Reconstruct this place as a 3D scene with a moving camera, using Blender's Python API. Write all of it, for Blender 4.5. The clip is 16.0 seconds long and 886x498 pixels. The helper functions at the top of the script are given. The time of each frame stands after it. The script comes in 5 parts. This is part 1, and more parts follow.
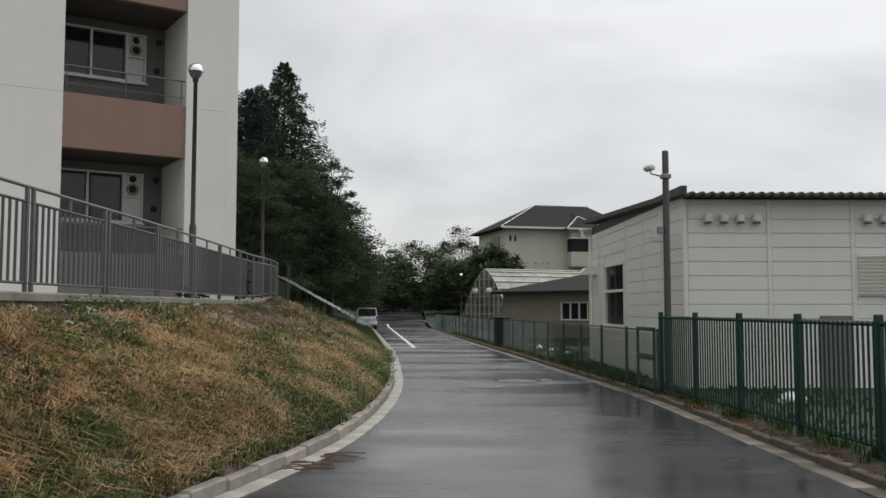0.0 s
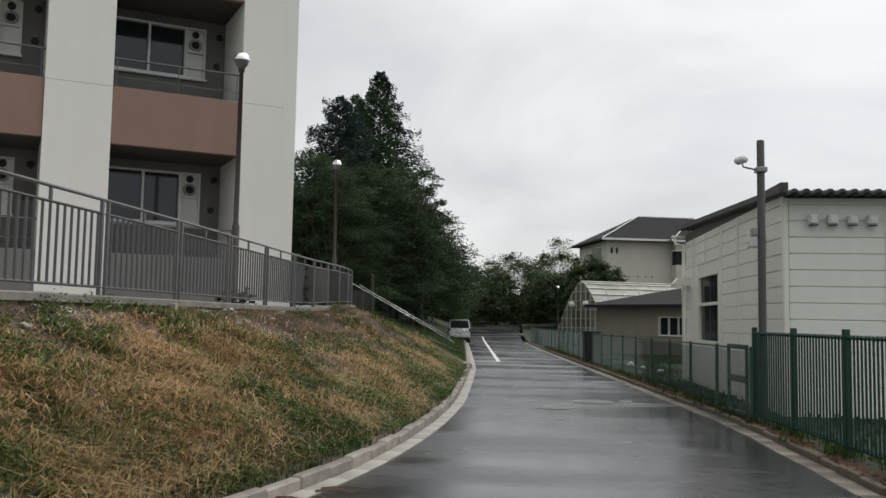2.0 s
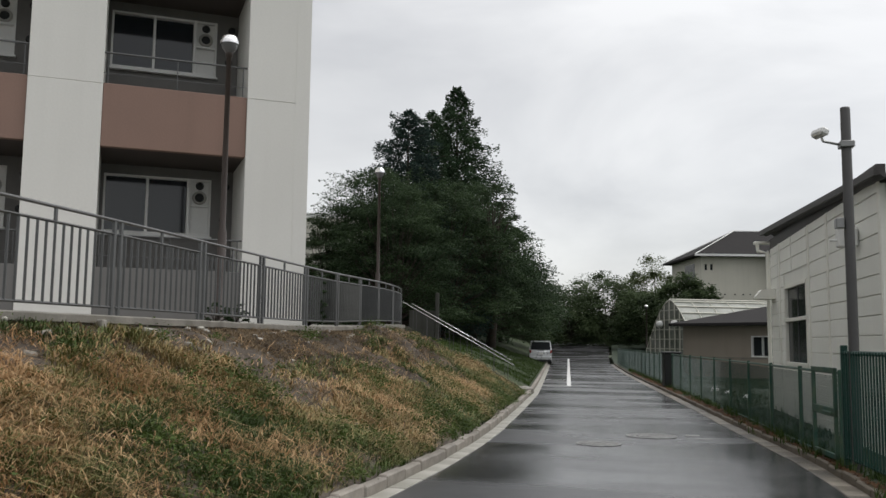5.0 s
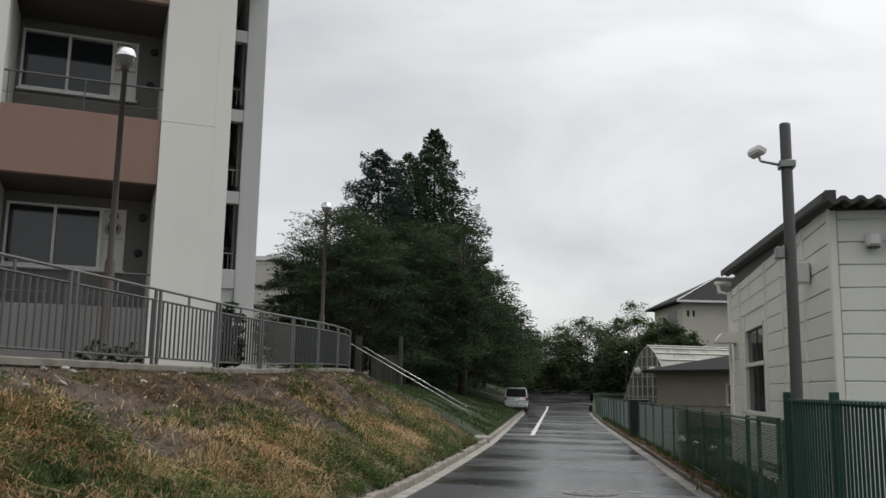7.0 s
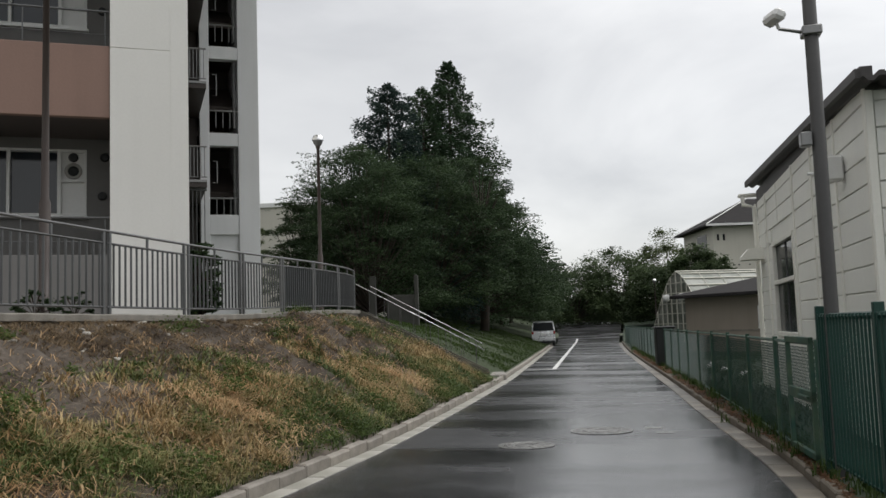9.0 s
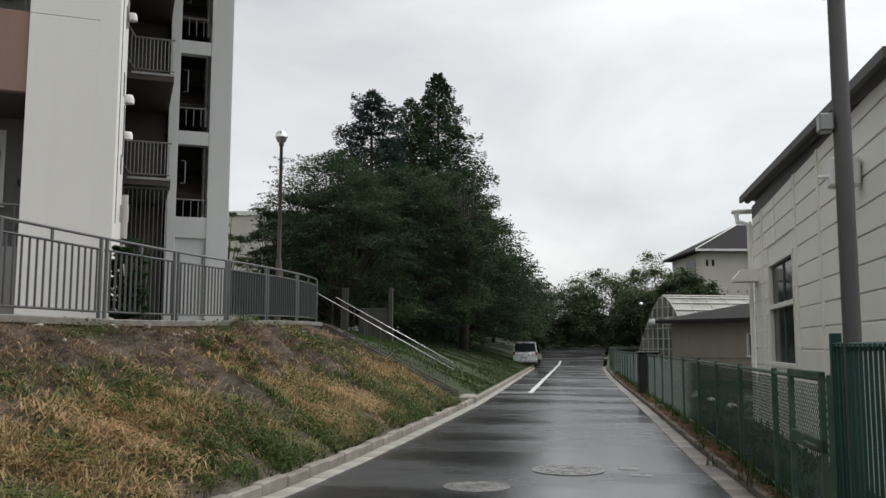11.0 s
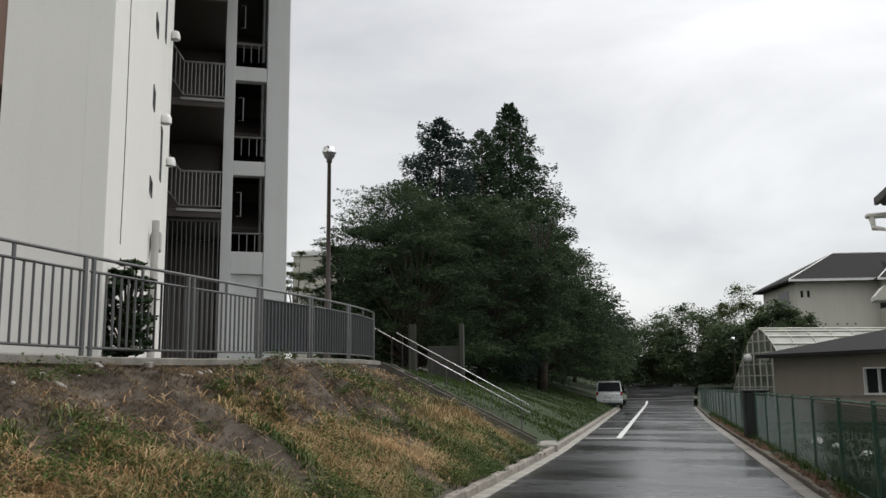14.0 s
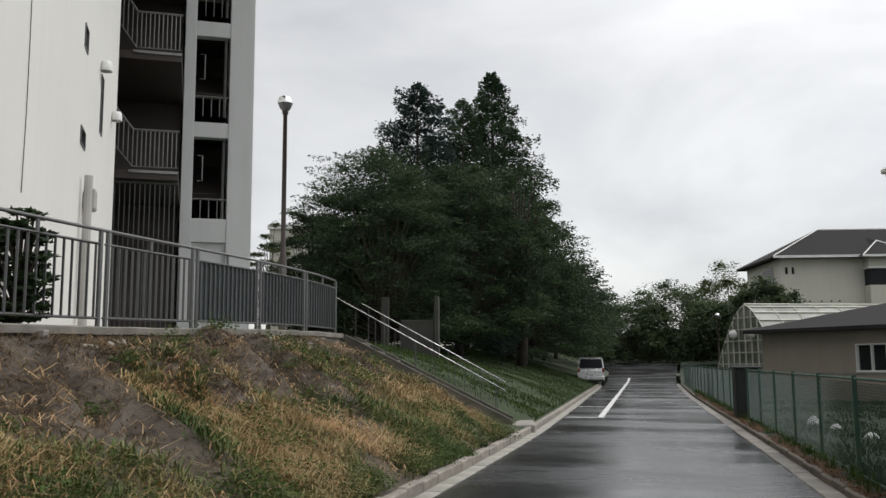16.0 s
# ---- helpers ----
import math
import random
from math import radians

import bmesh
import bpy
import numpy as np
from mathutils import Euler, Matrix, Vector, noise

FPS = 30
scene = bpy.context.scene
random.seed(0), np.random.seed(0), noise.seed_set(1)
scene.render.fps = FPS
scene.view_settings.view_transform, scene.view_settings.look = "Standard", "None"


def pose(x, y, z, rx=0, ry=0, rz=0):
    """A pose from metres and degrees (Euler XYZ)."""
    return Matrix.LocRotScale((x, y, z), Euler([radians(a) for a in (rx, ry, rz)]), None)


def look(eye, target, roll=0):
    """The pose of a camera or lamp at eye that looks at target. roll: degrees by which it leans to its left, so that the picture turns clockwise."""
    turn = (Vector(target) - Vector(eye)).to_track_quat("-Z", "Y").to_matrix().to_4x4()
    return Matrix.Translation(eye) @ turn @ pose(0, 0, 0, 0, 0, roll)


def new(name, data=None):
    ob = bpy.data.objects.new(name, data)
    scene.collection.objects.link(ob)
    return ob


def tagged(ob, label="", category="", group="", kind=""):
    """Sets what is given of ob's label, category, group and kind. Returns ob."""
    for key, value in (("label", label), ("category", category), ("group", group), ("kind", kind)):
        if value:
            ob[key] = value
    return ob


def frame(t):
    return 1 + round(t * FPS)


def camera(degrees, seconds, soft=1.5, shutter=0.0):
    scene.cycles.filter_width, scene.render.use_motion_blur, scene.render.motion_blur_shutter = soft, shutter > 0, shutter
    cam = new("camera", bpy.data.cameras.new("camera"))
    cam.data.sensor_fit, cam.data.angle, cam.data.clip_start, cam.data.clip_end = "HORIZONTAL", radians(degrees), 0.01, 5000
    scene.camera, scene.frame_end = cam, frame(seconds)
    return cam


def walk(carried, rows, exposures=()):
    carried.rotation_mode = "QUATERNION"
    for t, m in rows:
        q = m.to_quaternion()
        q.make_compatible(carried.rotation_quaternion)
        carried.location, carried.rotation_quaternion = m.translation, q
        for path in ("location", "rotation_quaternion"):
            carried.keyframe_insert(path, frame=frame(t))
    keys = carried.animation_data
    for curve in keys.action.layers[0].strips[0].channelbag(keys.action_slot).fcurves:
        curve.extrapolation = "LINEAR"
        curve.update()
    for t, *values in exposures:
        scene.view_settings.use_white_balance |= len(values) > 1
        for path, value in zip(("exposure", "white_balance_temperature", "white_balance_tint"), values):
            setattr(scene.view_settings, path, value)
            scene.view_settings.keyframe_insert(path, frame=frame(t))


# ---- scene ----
cam = camera(53.4, 16.0)
PATH = [
    (0, (-0.411, -2.558, 1.522), (-0.396, -0.563, 1.658), 0.0),
    (0.5, (-0.212, -2.195, 1.51), (-0.214, -0.201, 1.66), 0.1),
    (1, (0.002, -1.766, 1.515), (-0.005, 0.229, 1.659), 0.8),
    (1.5, (0.157, -1.324, 1.504), (0.076, 0.668, 1.661), 1.6),
    (2, (0.308, -0.933, 1.482), (0.085, 1.047, 1.645), 1.0),
    (2.5, (0.455, -0.548, 1.47), (0.088, 1.41, 1.643), 1.6),
    (3, (0.623, -0.159, 1.485), (0.263, 1.8, 1.668), 1.9),
    (3.5, (0.741, 0.228, 1.466), (0.379, 2.187, 1.647), 0.5),
    (4, (0.836, 0.728, 1.462), (0.415, 2.675, 1.646), 0.3),
    (6.5, (1.729, 2.569, 1.439), (1.291, 4.499, 1.73), 1.0),
    (7, (1.887, 2.97, 1.438), (1.476, 4.902, 1.752), 1.0),
    (7.5, (2.006, 3.321, 1.424), (1.577, 5.254, 1.705), -0.7),
    (8, (2.031, 3.729, 1.408), (1.562, 5.661, 1.628), -1.3),
    (8.5, (2.117, 4.124, 1.395), (1.635, 6.057, 1.57), -2.2),
    (11, (2.229, 6.137, 1.38), (1.774, 8.073, 1.598), 0.1),
    (11.5, (2.249, 6.543, 1.367), (1.807, 8.481, 1.589), -1.2),
    (12, (2.179, 6.986, 1.351), (1.73, 8.925, 1.555), -1.0),
    (12.5, (2.101, 7.382, 1.343), (1.645, 9.319, 1.545), -1.4),
    (13, (2.021, 7.758, 1.359), (1.449, 9.659, 1.604), -0.9),
    (13.5, (1.866, 8.213, 1.368), (1.255, 10.089, 1.693), 0.2),
    (14, (1.778, 8.589, 1.36), (1.159, 10.465, 1.67), -0.6),
    (14.5, (1.697, 8.958, 1.353), (1.025, 10.82, 1.632), 0.3),
    (15, (1.617, 9.387, 1.358), (1.014, 11.275, 1.629), 0.7),
    (15.5, (1.596, 9.794, 1.372), (1.044, 11.7, 1.624), -0.6),
    (16, (1.552, 10.188, 1.331), (0.966, 12.082, 1.589), -0.4),
]
walk(cam, [(t, look(eye, target, roll)) for t, eye, target, roll in PATH],
     exposures=((0, -0.12), (2, -0.03), (4, 0.04), (6.5, -0.1), (7.5, -0.1), (8.5, -0.03), (11, 0.06), (13, 0.07), (16, 0.05)))

# ---- world, sun, exposure ----
world = bpy.data.worlds.new("overcast_sky")
scene.world = world
world.use_nodes = True
wn, wl = world.node_tree.nodes, world.node_tree.links
wn.clear()


def wnode(kind, **kw):
    n = wn.new(kind)
    for k, v in kw.items():
        n.inputs[k].default_value = v
    return n


w_out = wnode("ShaderNodeOutputWorld")
w_bg = wnode("ShaderNodeBackground", Strength=1.0)
w_sky = wnode("ShaderNodeTexSky")
w_sky.sky_type, w_sky.sun_disc = "NISHITA", False
w_sky.sun_elevation, w_sky.sun_rotation = radians(54), radians(62)
w_co = wnode("ShaderNodeTexCoord")
w_map = wnode("ShaderNodeMapping", Scale=(1.0, 1.0, 2.6), Location=(0.35, 0.2, 0.55))
w_n1 = wnode("ShaderNodeTexNoise", Scale=2.1, Detail=7.0, Roughness=0.5, Distortion=0.4)
w_ramp = wnode("ShaderNodeValToRGB")
w_ramp.color_ramp.elements[0].position, w_ramp.color_ramp.elements[0].color = 0.34, (0.535, 0.533, 0.535, 1)
w_ramp.color_ramp.elements[1].position, w_ramp.color_ramp.elements[1].color = 0.62, (0.80, 0.793, 0.78, 1)
w_sep = wnode("ShaderNodeSeparateXYZ")
w_up = wnode("ShaderNodeMapRange")
w_up.inputs["From Min"].default_value, w_up.inputs["From Max"].default_value = 0.30, 1.0
w_up.inputs["To Min"].default_value, w_up.inputs["To Max"].default_value = 1.0, 2.2
w_dot = wn.new("ShaderNodeVectorMath")
w_dot.operation = "DOT_PRODUCT"
w_dot.inputs[1].default_value = (0.78, 0.55, 0.0)
w_thick = wnode("ShaderNodeMapRange")
w_thick.inputs["From Min"].default_value, w_thick.inputs["From Max"].default_value = -0.95, 0.95
w_thick.inputs["To Min"].default_value, w_thick.inputs["To Max"].default_value = 0.62, 1.14
w_up2 = wn.new("ShaderNodeMath")
w_up2.operation = "MULTIPLY"
w_mul = wn.new("ShaderNodeMixRGB")
w_mul.blend_type, w_mul.inputs[0].default_value = "MULTIPLY", 1.0
w_mix = wn.new("ShaderNodeMixRGB")
w_mix.blend_type, w_mix.inputs[0].default_value = "ADD", 0.02
for a, b in ((w_co.outputs["Generated"], w_map.inputs["Vector"]), (w_map.outputs[0], w_n1.inputs["Vector"]), (w_n1.outputs["Fac"], w_ramp.inputs[0]),
             (w_co.outputs["Generated"], w_sep.inputs[0]), (w_sep.outputs["Z"], w_up.inputs["Value"]), (w_ramp.outputs[0], w_mul.inputs[1]),
             (w_co.outputs["Generated"], w_dot.inputs[0]), (w_dot.outputs["Value"], w_thick.inputs["Value"]), (w_up.outputs[0], w_up2.inputs[0]), (w_thick.outputs[0], w_up2.inputs[1]),
             (w_up2.outputs[0], w_mul.inputs[2]), (w_mul.outputs[0], w_mix.inputs[1]), (w_sky.outputs[0], w_mix.inputs[2]),
             (w_mix.outputs[0], w_bg.inputs[0]), (w_bg.outputs[0], w_out.inputs[0])):
    wl.new(a, b)
sun = new("sun", bpy.data.lights.new("sun", "SUN"))
sun.data.energy, sun.data.angle, sun.data.color = 1.4, radians(40), (1.0, 0.98, 0.95)
sun.matrix_world = look((0, 0, 40), (-26, -14, 0))


# ---- materials ----
def material(name, base, rough=0.7, vary=0.25, scale=3.0, fine=40.0, bump=0.15, metal=0.0, other=None, island=0.0, stretch=(1, 1, 1), grime=0.0, spec=0.5, rough_vary=0.1):
    """A surface with colour variation at two scales, relief and an optional second colour in stains."""
    m = bpy.data.materials.new(name)
    m.use_nodes = True
    nt = m.node_tree
    N, L = nt.nodes, nt.links
    b = N["Principled BSDF"]
    b.inputs["Metallic"].default_value = metal
    b.inputs["Specular IOR Level"].default_value = spec
    co = N.new("ShaderNodeTexCoord")
    mp = N.new("ShaderNodeMapping")
    mp.inputs["Scale"].default_value = stretch
    L.new(co.outputs["Object"], mp.inputs[0])
    n1, n2 = N.new("ShaderNodeTexNoise"), N.new("ShaderNodeTexNoise")
    n1.inputs["Scale"].default_value, n1.inputs["Detail"].default_value = scale, 6
    n2.inputs["Scale"].default_value, n2.inputs["Detail"].default_value = fine, 4
    L.new(mp.outputs[0], n1.inputs["Vector"])
    L.new(mp.outputs[0], n2.inputs["Vector"])
    r1 = N.new("ShaderNodeValToRGB")
    o = other or tuple(c * (1 - vary) for c in base)
    r1.color_ramp.elements[0].position, r1.color_ramp.elements[0].color = 0.35, (*o, 1)
    r1.color_ramp.elements[1].position, r1.color_ramp.elements[1].color = 0.65, (*base, 1)
    L.new(n1.outputs["Fac"], r1.inputs[0])
    r2 = N.new("ShaderNodeMapRange")
    r2.inputs["To Min"].default_value, r2.inputs["To Max"].default_value = 1 - vary * 0.8, 1 + vary * 0.8
    L.new(n2.outputs["Fac"], r2.inputs[0])
    mul = N.new("ShaderNodeMixRGB")
    mul.blend_type, mul.inputs[0].default_value = "MULTIPLY", 1.0
    L.new(r1.outputs[0], mul.inputs[1])
    L.new(r2.outputs[0], mul.inputs[2])
    last = mul.outputs[0]
    if grime:
        mg = N.new("ShaderNodeMapping")
        mg.inputs["Scale"].default_value = (2.2, 2.2, 0.16)
        ng = N.new("ShaderNodeTexNoise")
        ng.inputs["Scale"].default_value, ng.inputs["Detail"].default_value = 1.6, 5
        L.new(co.outputs["Object"], mg.inputs[0])
        L.new(mg.outputs[0], ng.inputs["Vector"])
        rg = N.new("ShaderNodeMapRange")
        rg.inputs["From Min"].default_value, rg.inputs["From Max"].default_value = 0.45, 0.75
        rg.inputs["To Min"].default_value, rg.inputs["To Max"].default_value = 0.0, grime
        L.new(ng.outputs["Fac"], rg.inputs[0])
        mg2 = N.new("ShaderNodeMixRGB")
        mg2.inputs[2].default_value = (base[0] * 0.45, base[1] * 0.43, base[2] * 0.4, 1)
        L.new(rg.outputs[0], mg2.inputs[0])
        L.new(last, mg2.inputs[1])
        last = mg2.outputs[0]
    if island:
        geo = N.new("ShaderNodeNewGeometry")
        info = N.new("ShaderNodeObjectInfo")
        add = N.new("ShaderNodeMath")
        L.new(geo.outputs["Random Per Island"], add.inputs[0])
        L.new(info.outputs["Random"], add.inputs[1])
        ri = N.new("ShaderNodeMapRange")
        ri.inputs["From Max"].default_value = 2.0
        ri.inputs["To Min"].default_value, ri.inputs["To Max"].default_value = 1 - island, 1 + island
        L.new(add.outputs[0], ri.inputs[0])
        mi = N.new("ShaderNodeMixRGB")
        mi.blend_type, mi.inputs[0].default_value = "MULTIPLY", 1.0
        L.new(last, mi.inputs[1])
        L.new(ri.outputs[0], mi.inputs[2])
        last = mi.outputs[0]
    L.new(last, b.inputs["Base Color"])
    rr = N.new("ShaderNodeMapRange")
    rr.inputs["To Min"].default_value, rr.inputs["To Max"].default_value = max(0.02, rough - rough_vary), min(1, rough + rough_vary)
    L.new(n1.outputs["Fac"], rr.inputs[0])
    L.new(rr.outputs[0], b.inputs["Roughness"])
    if bump:
        bp = N.new("ShaderNodeBump")
        bp.inputs["Strength"].default_value, bp.inputs["Distance"].default_value = bump, 0.01
        L.new(n2.outputs["Fac"], bp.inputs["Height"])
        L.new(bp.outputs[0], b.inputs["Normal"])
    return m


def wet_asphalt():
    m = bpy.data.materials.new("wet_asphalt")
    m.use_nodes = True
    N, L = m.node_tree.nodes, m.node_tree.links
    b = N["Principled BSDF"]
    co = N.new("ShaderNodeTexCoord")
    mp = N.new("ShaderNodeMapping")
    mp.inputs["Scale"].default_value = (0.35, 1.0, 1.0)
    L.new(co.outputs["Object"], mp.inputs[0])
    big, mid, fine = (N.new("ShaderNodeTexNoise") for _ in range(3))
    big.inputs["Scale"].default_value, big.inputs["Detail"].default_value = 0.55, 5
    mid.inputs["Scale"].default_value, mid.inputs["Detail"].default_value = 3.5, 5
    fine.inputs["Scale"].default_value, fine.inputs["Detail"].default_value = 130, 3
    L.new(mp.outputs[0], big.inputs["Vector"])
    L.new(co.outputs["Object"], mid.inputs["Vector"])
    L.new(co.outputs["Object"], fine.inputs["Vector"])
    base = N.new("ShaderNodeValToRGB")
    base.color_ramp.elements[0].position, base.color_ramp.elements[0].color = 0.3, (0.022, 0.022, 0.024, 1)
    base.color_ramp.elements[1].position, base.color_ramp.elements[1].color = 0.7, (0.045, 0.045, 0.047, 1)
    L.new(mid.outputs["Fac"], base.inputs[0])
    L.new(base.outputs[0], b.inputs["Base Color"])
    rough = N.new("ShaderNodeValToRGB")
    for e, (p, v) in zip(rough.color_ramp.elements, ((0.40, 0.33), (0.58, 0.15))):
        e.position, e.color = p, (v, v, v, 1)
    L.new(big.outputs["Fac"], rough.inputs[0])
    L.new(rough.outputs[0], b.inputs["Roughness"])
    mix = N.new("ShaderNodeMath")
    mix.operation = "MULTIPLY_ADD"
    mix.inputs[1].default_value = 0.6
    L.new(mid.outputs["Fac"], mix.inputs[0])
    L.new(fine.outputs["Fac"], mix.inputs[2])
    bp = N.new("ShaderNodeBump")
    bp.inputs["Strength"].default_value, bp.inputs["Distance"].default_value = 0.09, 0.006
    L.new(mix.outputs[0], bp.inputs["Height"])
    L.new(bp.outputs[0], b.inputs["Normal"])
    return m


def leafy(name, dark, light, rough=0.6, scale=0.6, through_light=0.3):
    """Leaves: a colour a leaf, patches over the crown, a little light through."""
    m = bpy.data.materials.new(name)
    m.use_nodes = True
    N, L = m.node_tree.nodes, m.node_tree.links
    b = N["Principled BSDF"]
    geo, co, n = N.new("ShaderNodeNewGeometry"), N.new("ShaderNodeTexCoord"), N.new("ShaderNodeTexNoise")
    n.inputs["Scale"].default_value, n.inputs["Detail"].default_value = scale, 4
    L.new(co.outputs["Object"], n.inputs["Vector"])
    add = N.new("ShaderNodeMath")
    add.operation = "MULTIPLY_ADD"
    add.inputs[1].default_value = 0.28
    L.new(geo.outputs["Random Per Island"], add.inputs[0])
    L.new(n.outputs["Fac"], add.inputs[2])
    r = N.new("ShaderNodeValToRGB")
    r.color_ramp.elements[0].position, r.color_ramp.elements[0].color = 0.42, (*dark, 1)
    r.color_ramp.elements[1].position, r.color_ramp.elements[1].color = 0.86, (*light, 1)
    L.new(add.outputs[0], r.inputs[0])
    L.new(r.outputs[0], b.inputs["Base Color"])
    b.inputs["Roughness"].default_value = rough
    b.inputs["Specular IOR Level"].default_value = 0.12
    if through_light:
        t, mix = N.new("ShaderNodeBsdfTranslucent"), N.new("ShaderNodeMixShader")
        mix.inputs[0].default_value = through_light
        L.new(r.outputs[0], t.inputs["Color"])
        L.new(b.outputs[0], mix.inputs[1])
        L.new(t.outputs[0], mix.inputs[2])
        L.new(mix.outputs[0], N["Material Output"].inputs["Surface"])
    return m


def grassy():
    """Rough bank grass: green, straw and bare patches by place."""
    m = bpy.data.materials.new("bank_grass")
    m.use_nodes = True
    N, L = m.node_tree.nodes, m.node_tree.links
    b = N["Principled BSDF"]
    geo, co, n, n2 = N.new("ShaderNodeNewGeometry"), N.new("ShaderNodeTexCoord"), N.new("ShaderNodeTexNoise"), N.new("ShaderNodeTexNoise")
    n.inputs["Scale"].default_value, n.inputs["Detail"].default_value = 0.55, 5
    n2.inputs["Scale"].default_value, n2.inputs["Detail"].default_value = 2.2, 3
    L.new(co.outputs["Object"], n.inputs["Vector"])
    L.new(co.outputs["Object"], n2.inputs["Vector"])
    a1 = N.new("ShaderNodeMath")
    a1.operation = "MULTIPLY_ADD"
    a1.inputs[1].default_value = 0.36
    L.new(geo.outputs["Random Per Island"], a1.inputs[0])
    a2 = N.new("ShaderNodeMath")
    a2.operation = "MULTIPLY_ADD"
    a2.inputs[1].default_value = 0.35
    L.new(n2.outputs["Fac"], a2.inputs[0])
    wide = N.new("ShaderNodeMapRange")
    wide.inputs["From Min"].default_value, wide.inputs["From Max"].default_value = 0.36, 0.66
    wide.inputs["To Min"].default_value, wide.inputs["To Max"].default_value = -0.1, 1.1
    L.new(n.outputs["Fac"], wide.inputs[0])
    L.new(wide.outputs[0], a2.inputs[2])
    L.new(a2.outputs[0], a1.inputs[2])
    r = N.new("ShaderNodeValToRGB")
    els = r.color_ramp.elements
    els[0].position, els[0].color = 0.08, (0.062, 0.10, 0.026, 1)
    els[1].position, els[1].color = 0.95, (0.44, 0.33, 0.17, 1)
    for p, c in ((0.32, (0.12, 0.168, 0.05)), (0.48, (0.20, 0.21, 0.075)), (0.62, (0.29, 0.245, 0.11)), (0.80, (0.39, 0.29, 0.145))):
        e = els.new(p)
        e.color = (*c, 1)
    sc = N.new("ShaderNodeMapRange")
    sc.inputs["From Min"].default_value, sc.inputs["From Max"].default_value = 0.42, 1.55
    L.new(a1.outputs[0], sc.inputs[0])
    L.new(sc.outputs[0], r.inputs[0])
    L.new(r.outputs[0], b.inputs["Base Color"])
    b.inputs["Roughness"].default_value = 0.65
    b.inputs["Specular IOR Level"].default_value = 0.3
    return m


def glassy(name, tint=(0.02, 0.025, 0.03), rough=0.06, spec=0.6):
    m = bpy.data.materials.new(name)
    m.use_nodes = True
    b = m.node_tree.nodes["Principled BSDF"]
    b.inputs["Base Color"].default_value = (*tint, 1)
    b.inputs["Roughness"].default_value = rough
    b.inputs["Specular IOR Level"].default_value = spec
    return m


ASPHALT = wet_asphalt()
CONCRETE = material("concrete", (0.34, 0.32, 0.29), 0.8, 0.3, 2.5, 60, 0.3, grime=0.5, island=0.15)
CONCRETE_DARK = material("weathered_concrete", (0.24, 0.225, 0.195), 0.85, 0.35, 3, 50, 0.4, grime=0.6, island=0.2)
KERB_L = material("kerb_concrete", (0.33, 0.30, 0.26), 0.7, 0.35, 5, 70, 0.35, island=0.35, grime=0.3)
KERB_R = material("mossy_kerb_concrete", (0.15, 0.125, 0.095), 0.75, 0.4, 4, 60, 0.4, island=0.35, other=(0.10, 0.085, 0.06))
GUTTER = material("gutter_concrete", (0.40, 0.385, 0.345), 0.45, 0.3, 1.1, 60, 0.2, island=0.12, other=(0.25, 0.24, 0.20))
GUTTER_R = material("worn_gutter_concrete", (0.26, 0.23, 0.19), 0.4, 0.35, 1.2, 50, 0.25, island=0.75, other=(0.10, 0.085, 0.065))
SOIL = material("bank_soil", (0.130, 0.108, 0.088), 0.95, 0.45, 2.2, 24, 1.0, other=(0.052, 0.040, 0.030))
# tree shade over the slope is put into this dark soil green
LAWN = material("lawn_soil", (0.030, 0.046, 0.014), 0.95, 0.35, 1.2, 45, 1.0, other=(0.02, 0.03, 0.010))
YARD = material("yard_ground", (0.028, 0.042, 0.022), 0.9, 0.4, 0.8, 25, 0.8, other=(0.014, 0.028, 0.013))
TERRACE = material("terrace_paving", (0.25, 0.235, 0.21), 0.8, 0.3, 1.0, 40, 0.3)
WALL = material("off_white_painted_concrete", (0.76, 0.75, 0.71), 0.75, 0.05, 0.35, 25, 0.12, grime=0.05)
WALL_GREY = material("pale_grey_painted_concrete", (0.66, 0.67, 0.67), 0.7, 0.06, 0.5, 25, 0.12, grime=0.1)
# balcony recess shade is put into this grey; ground-floor panel and door share it
WALL_RECESS = material("grey_darkened_for_recess", (0.18, 0.175, 0.168), 0.8, 0.1, 1.2, 30, 0.15, grime=0.2)
BROWN = material("brown_balcony_panel", (0.26, 0.165, 0.13), 0.7, 0.1, 0.8, 30, 0.12, grime=0.15)
# shade beneath the balcony slabs is put into this dark base colour
SOFFIT = material("shaded_soffit", (0.085, 0.07, 0.062), 0.85, 0.15, 1, 25, 0.1)
# one very dark brown for all walls, landings and flights in the stairwell
STAIR_DARK = material("dark_stairwell_brown", (0.07, 0.056, 0.05), 0.55, 0.2, 2, 40, 0.05)
GLASS = glassy("dark_window_glass")
# specular cut so the panes stay dark instead of mirroring the bright sky
GLASS_DULL = glassy("low_specular_dark_glass", (0.022, 0.024, 0.026), 0.12, 0.06)
FRAME_WHITE = material("white_aluminium_frame", (0.75, 0.75, 0.73), 0.4, 0.06, 2, 30, 0.0)
RAIL_GREY = material("grey_painted_steel", (0.115, 0.118, 0.118), 0.42, 0.15, 4, 60, 0.05, metal=0.3)
RAIL_TOP = material("dull_galvanised_rail", (0.15, 0.15, 0.15), 0.32, 0.15, 5, 60, 0.03, metal=0.5)
RAIL_SHEET = material("grey_sheet_panel", (0.075, 0.085, 0.09), 0.6, 0.2, 1.5, 50, 0.05, grime=0.3)
RAIL_LIGHT = material("galvanised_top_rail", (0.27, 0.27, 0.265), 0.32, 0.15, 5, 60, 0.03, metal=0.7)
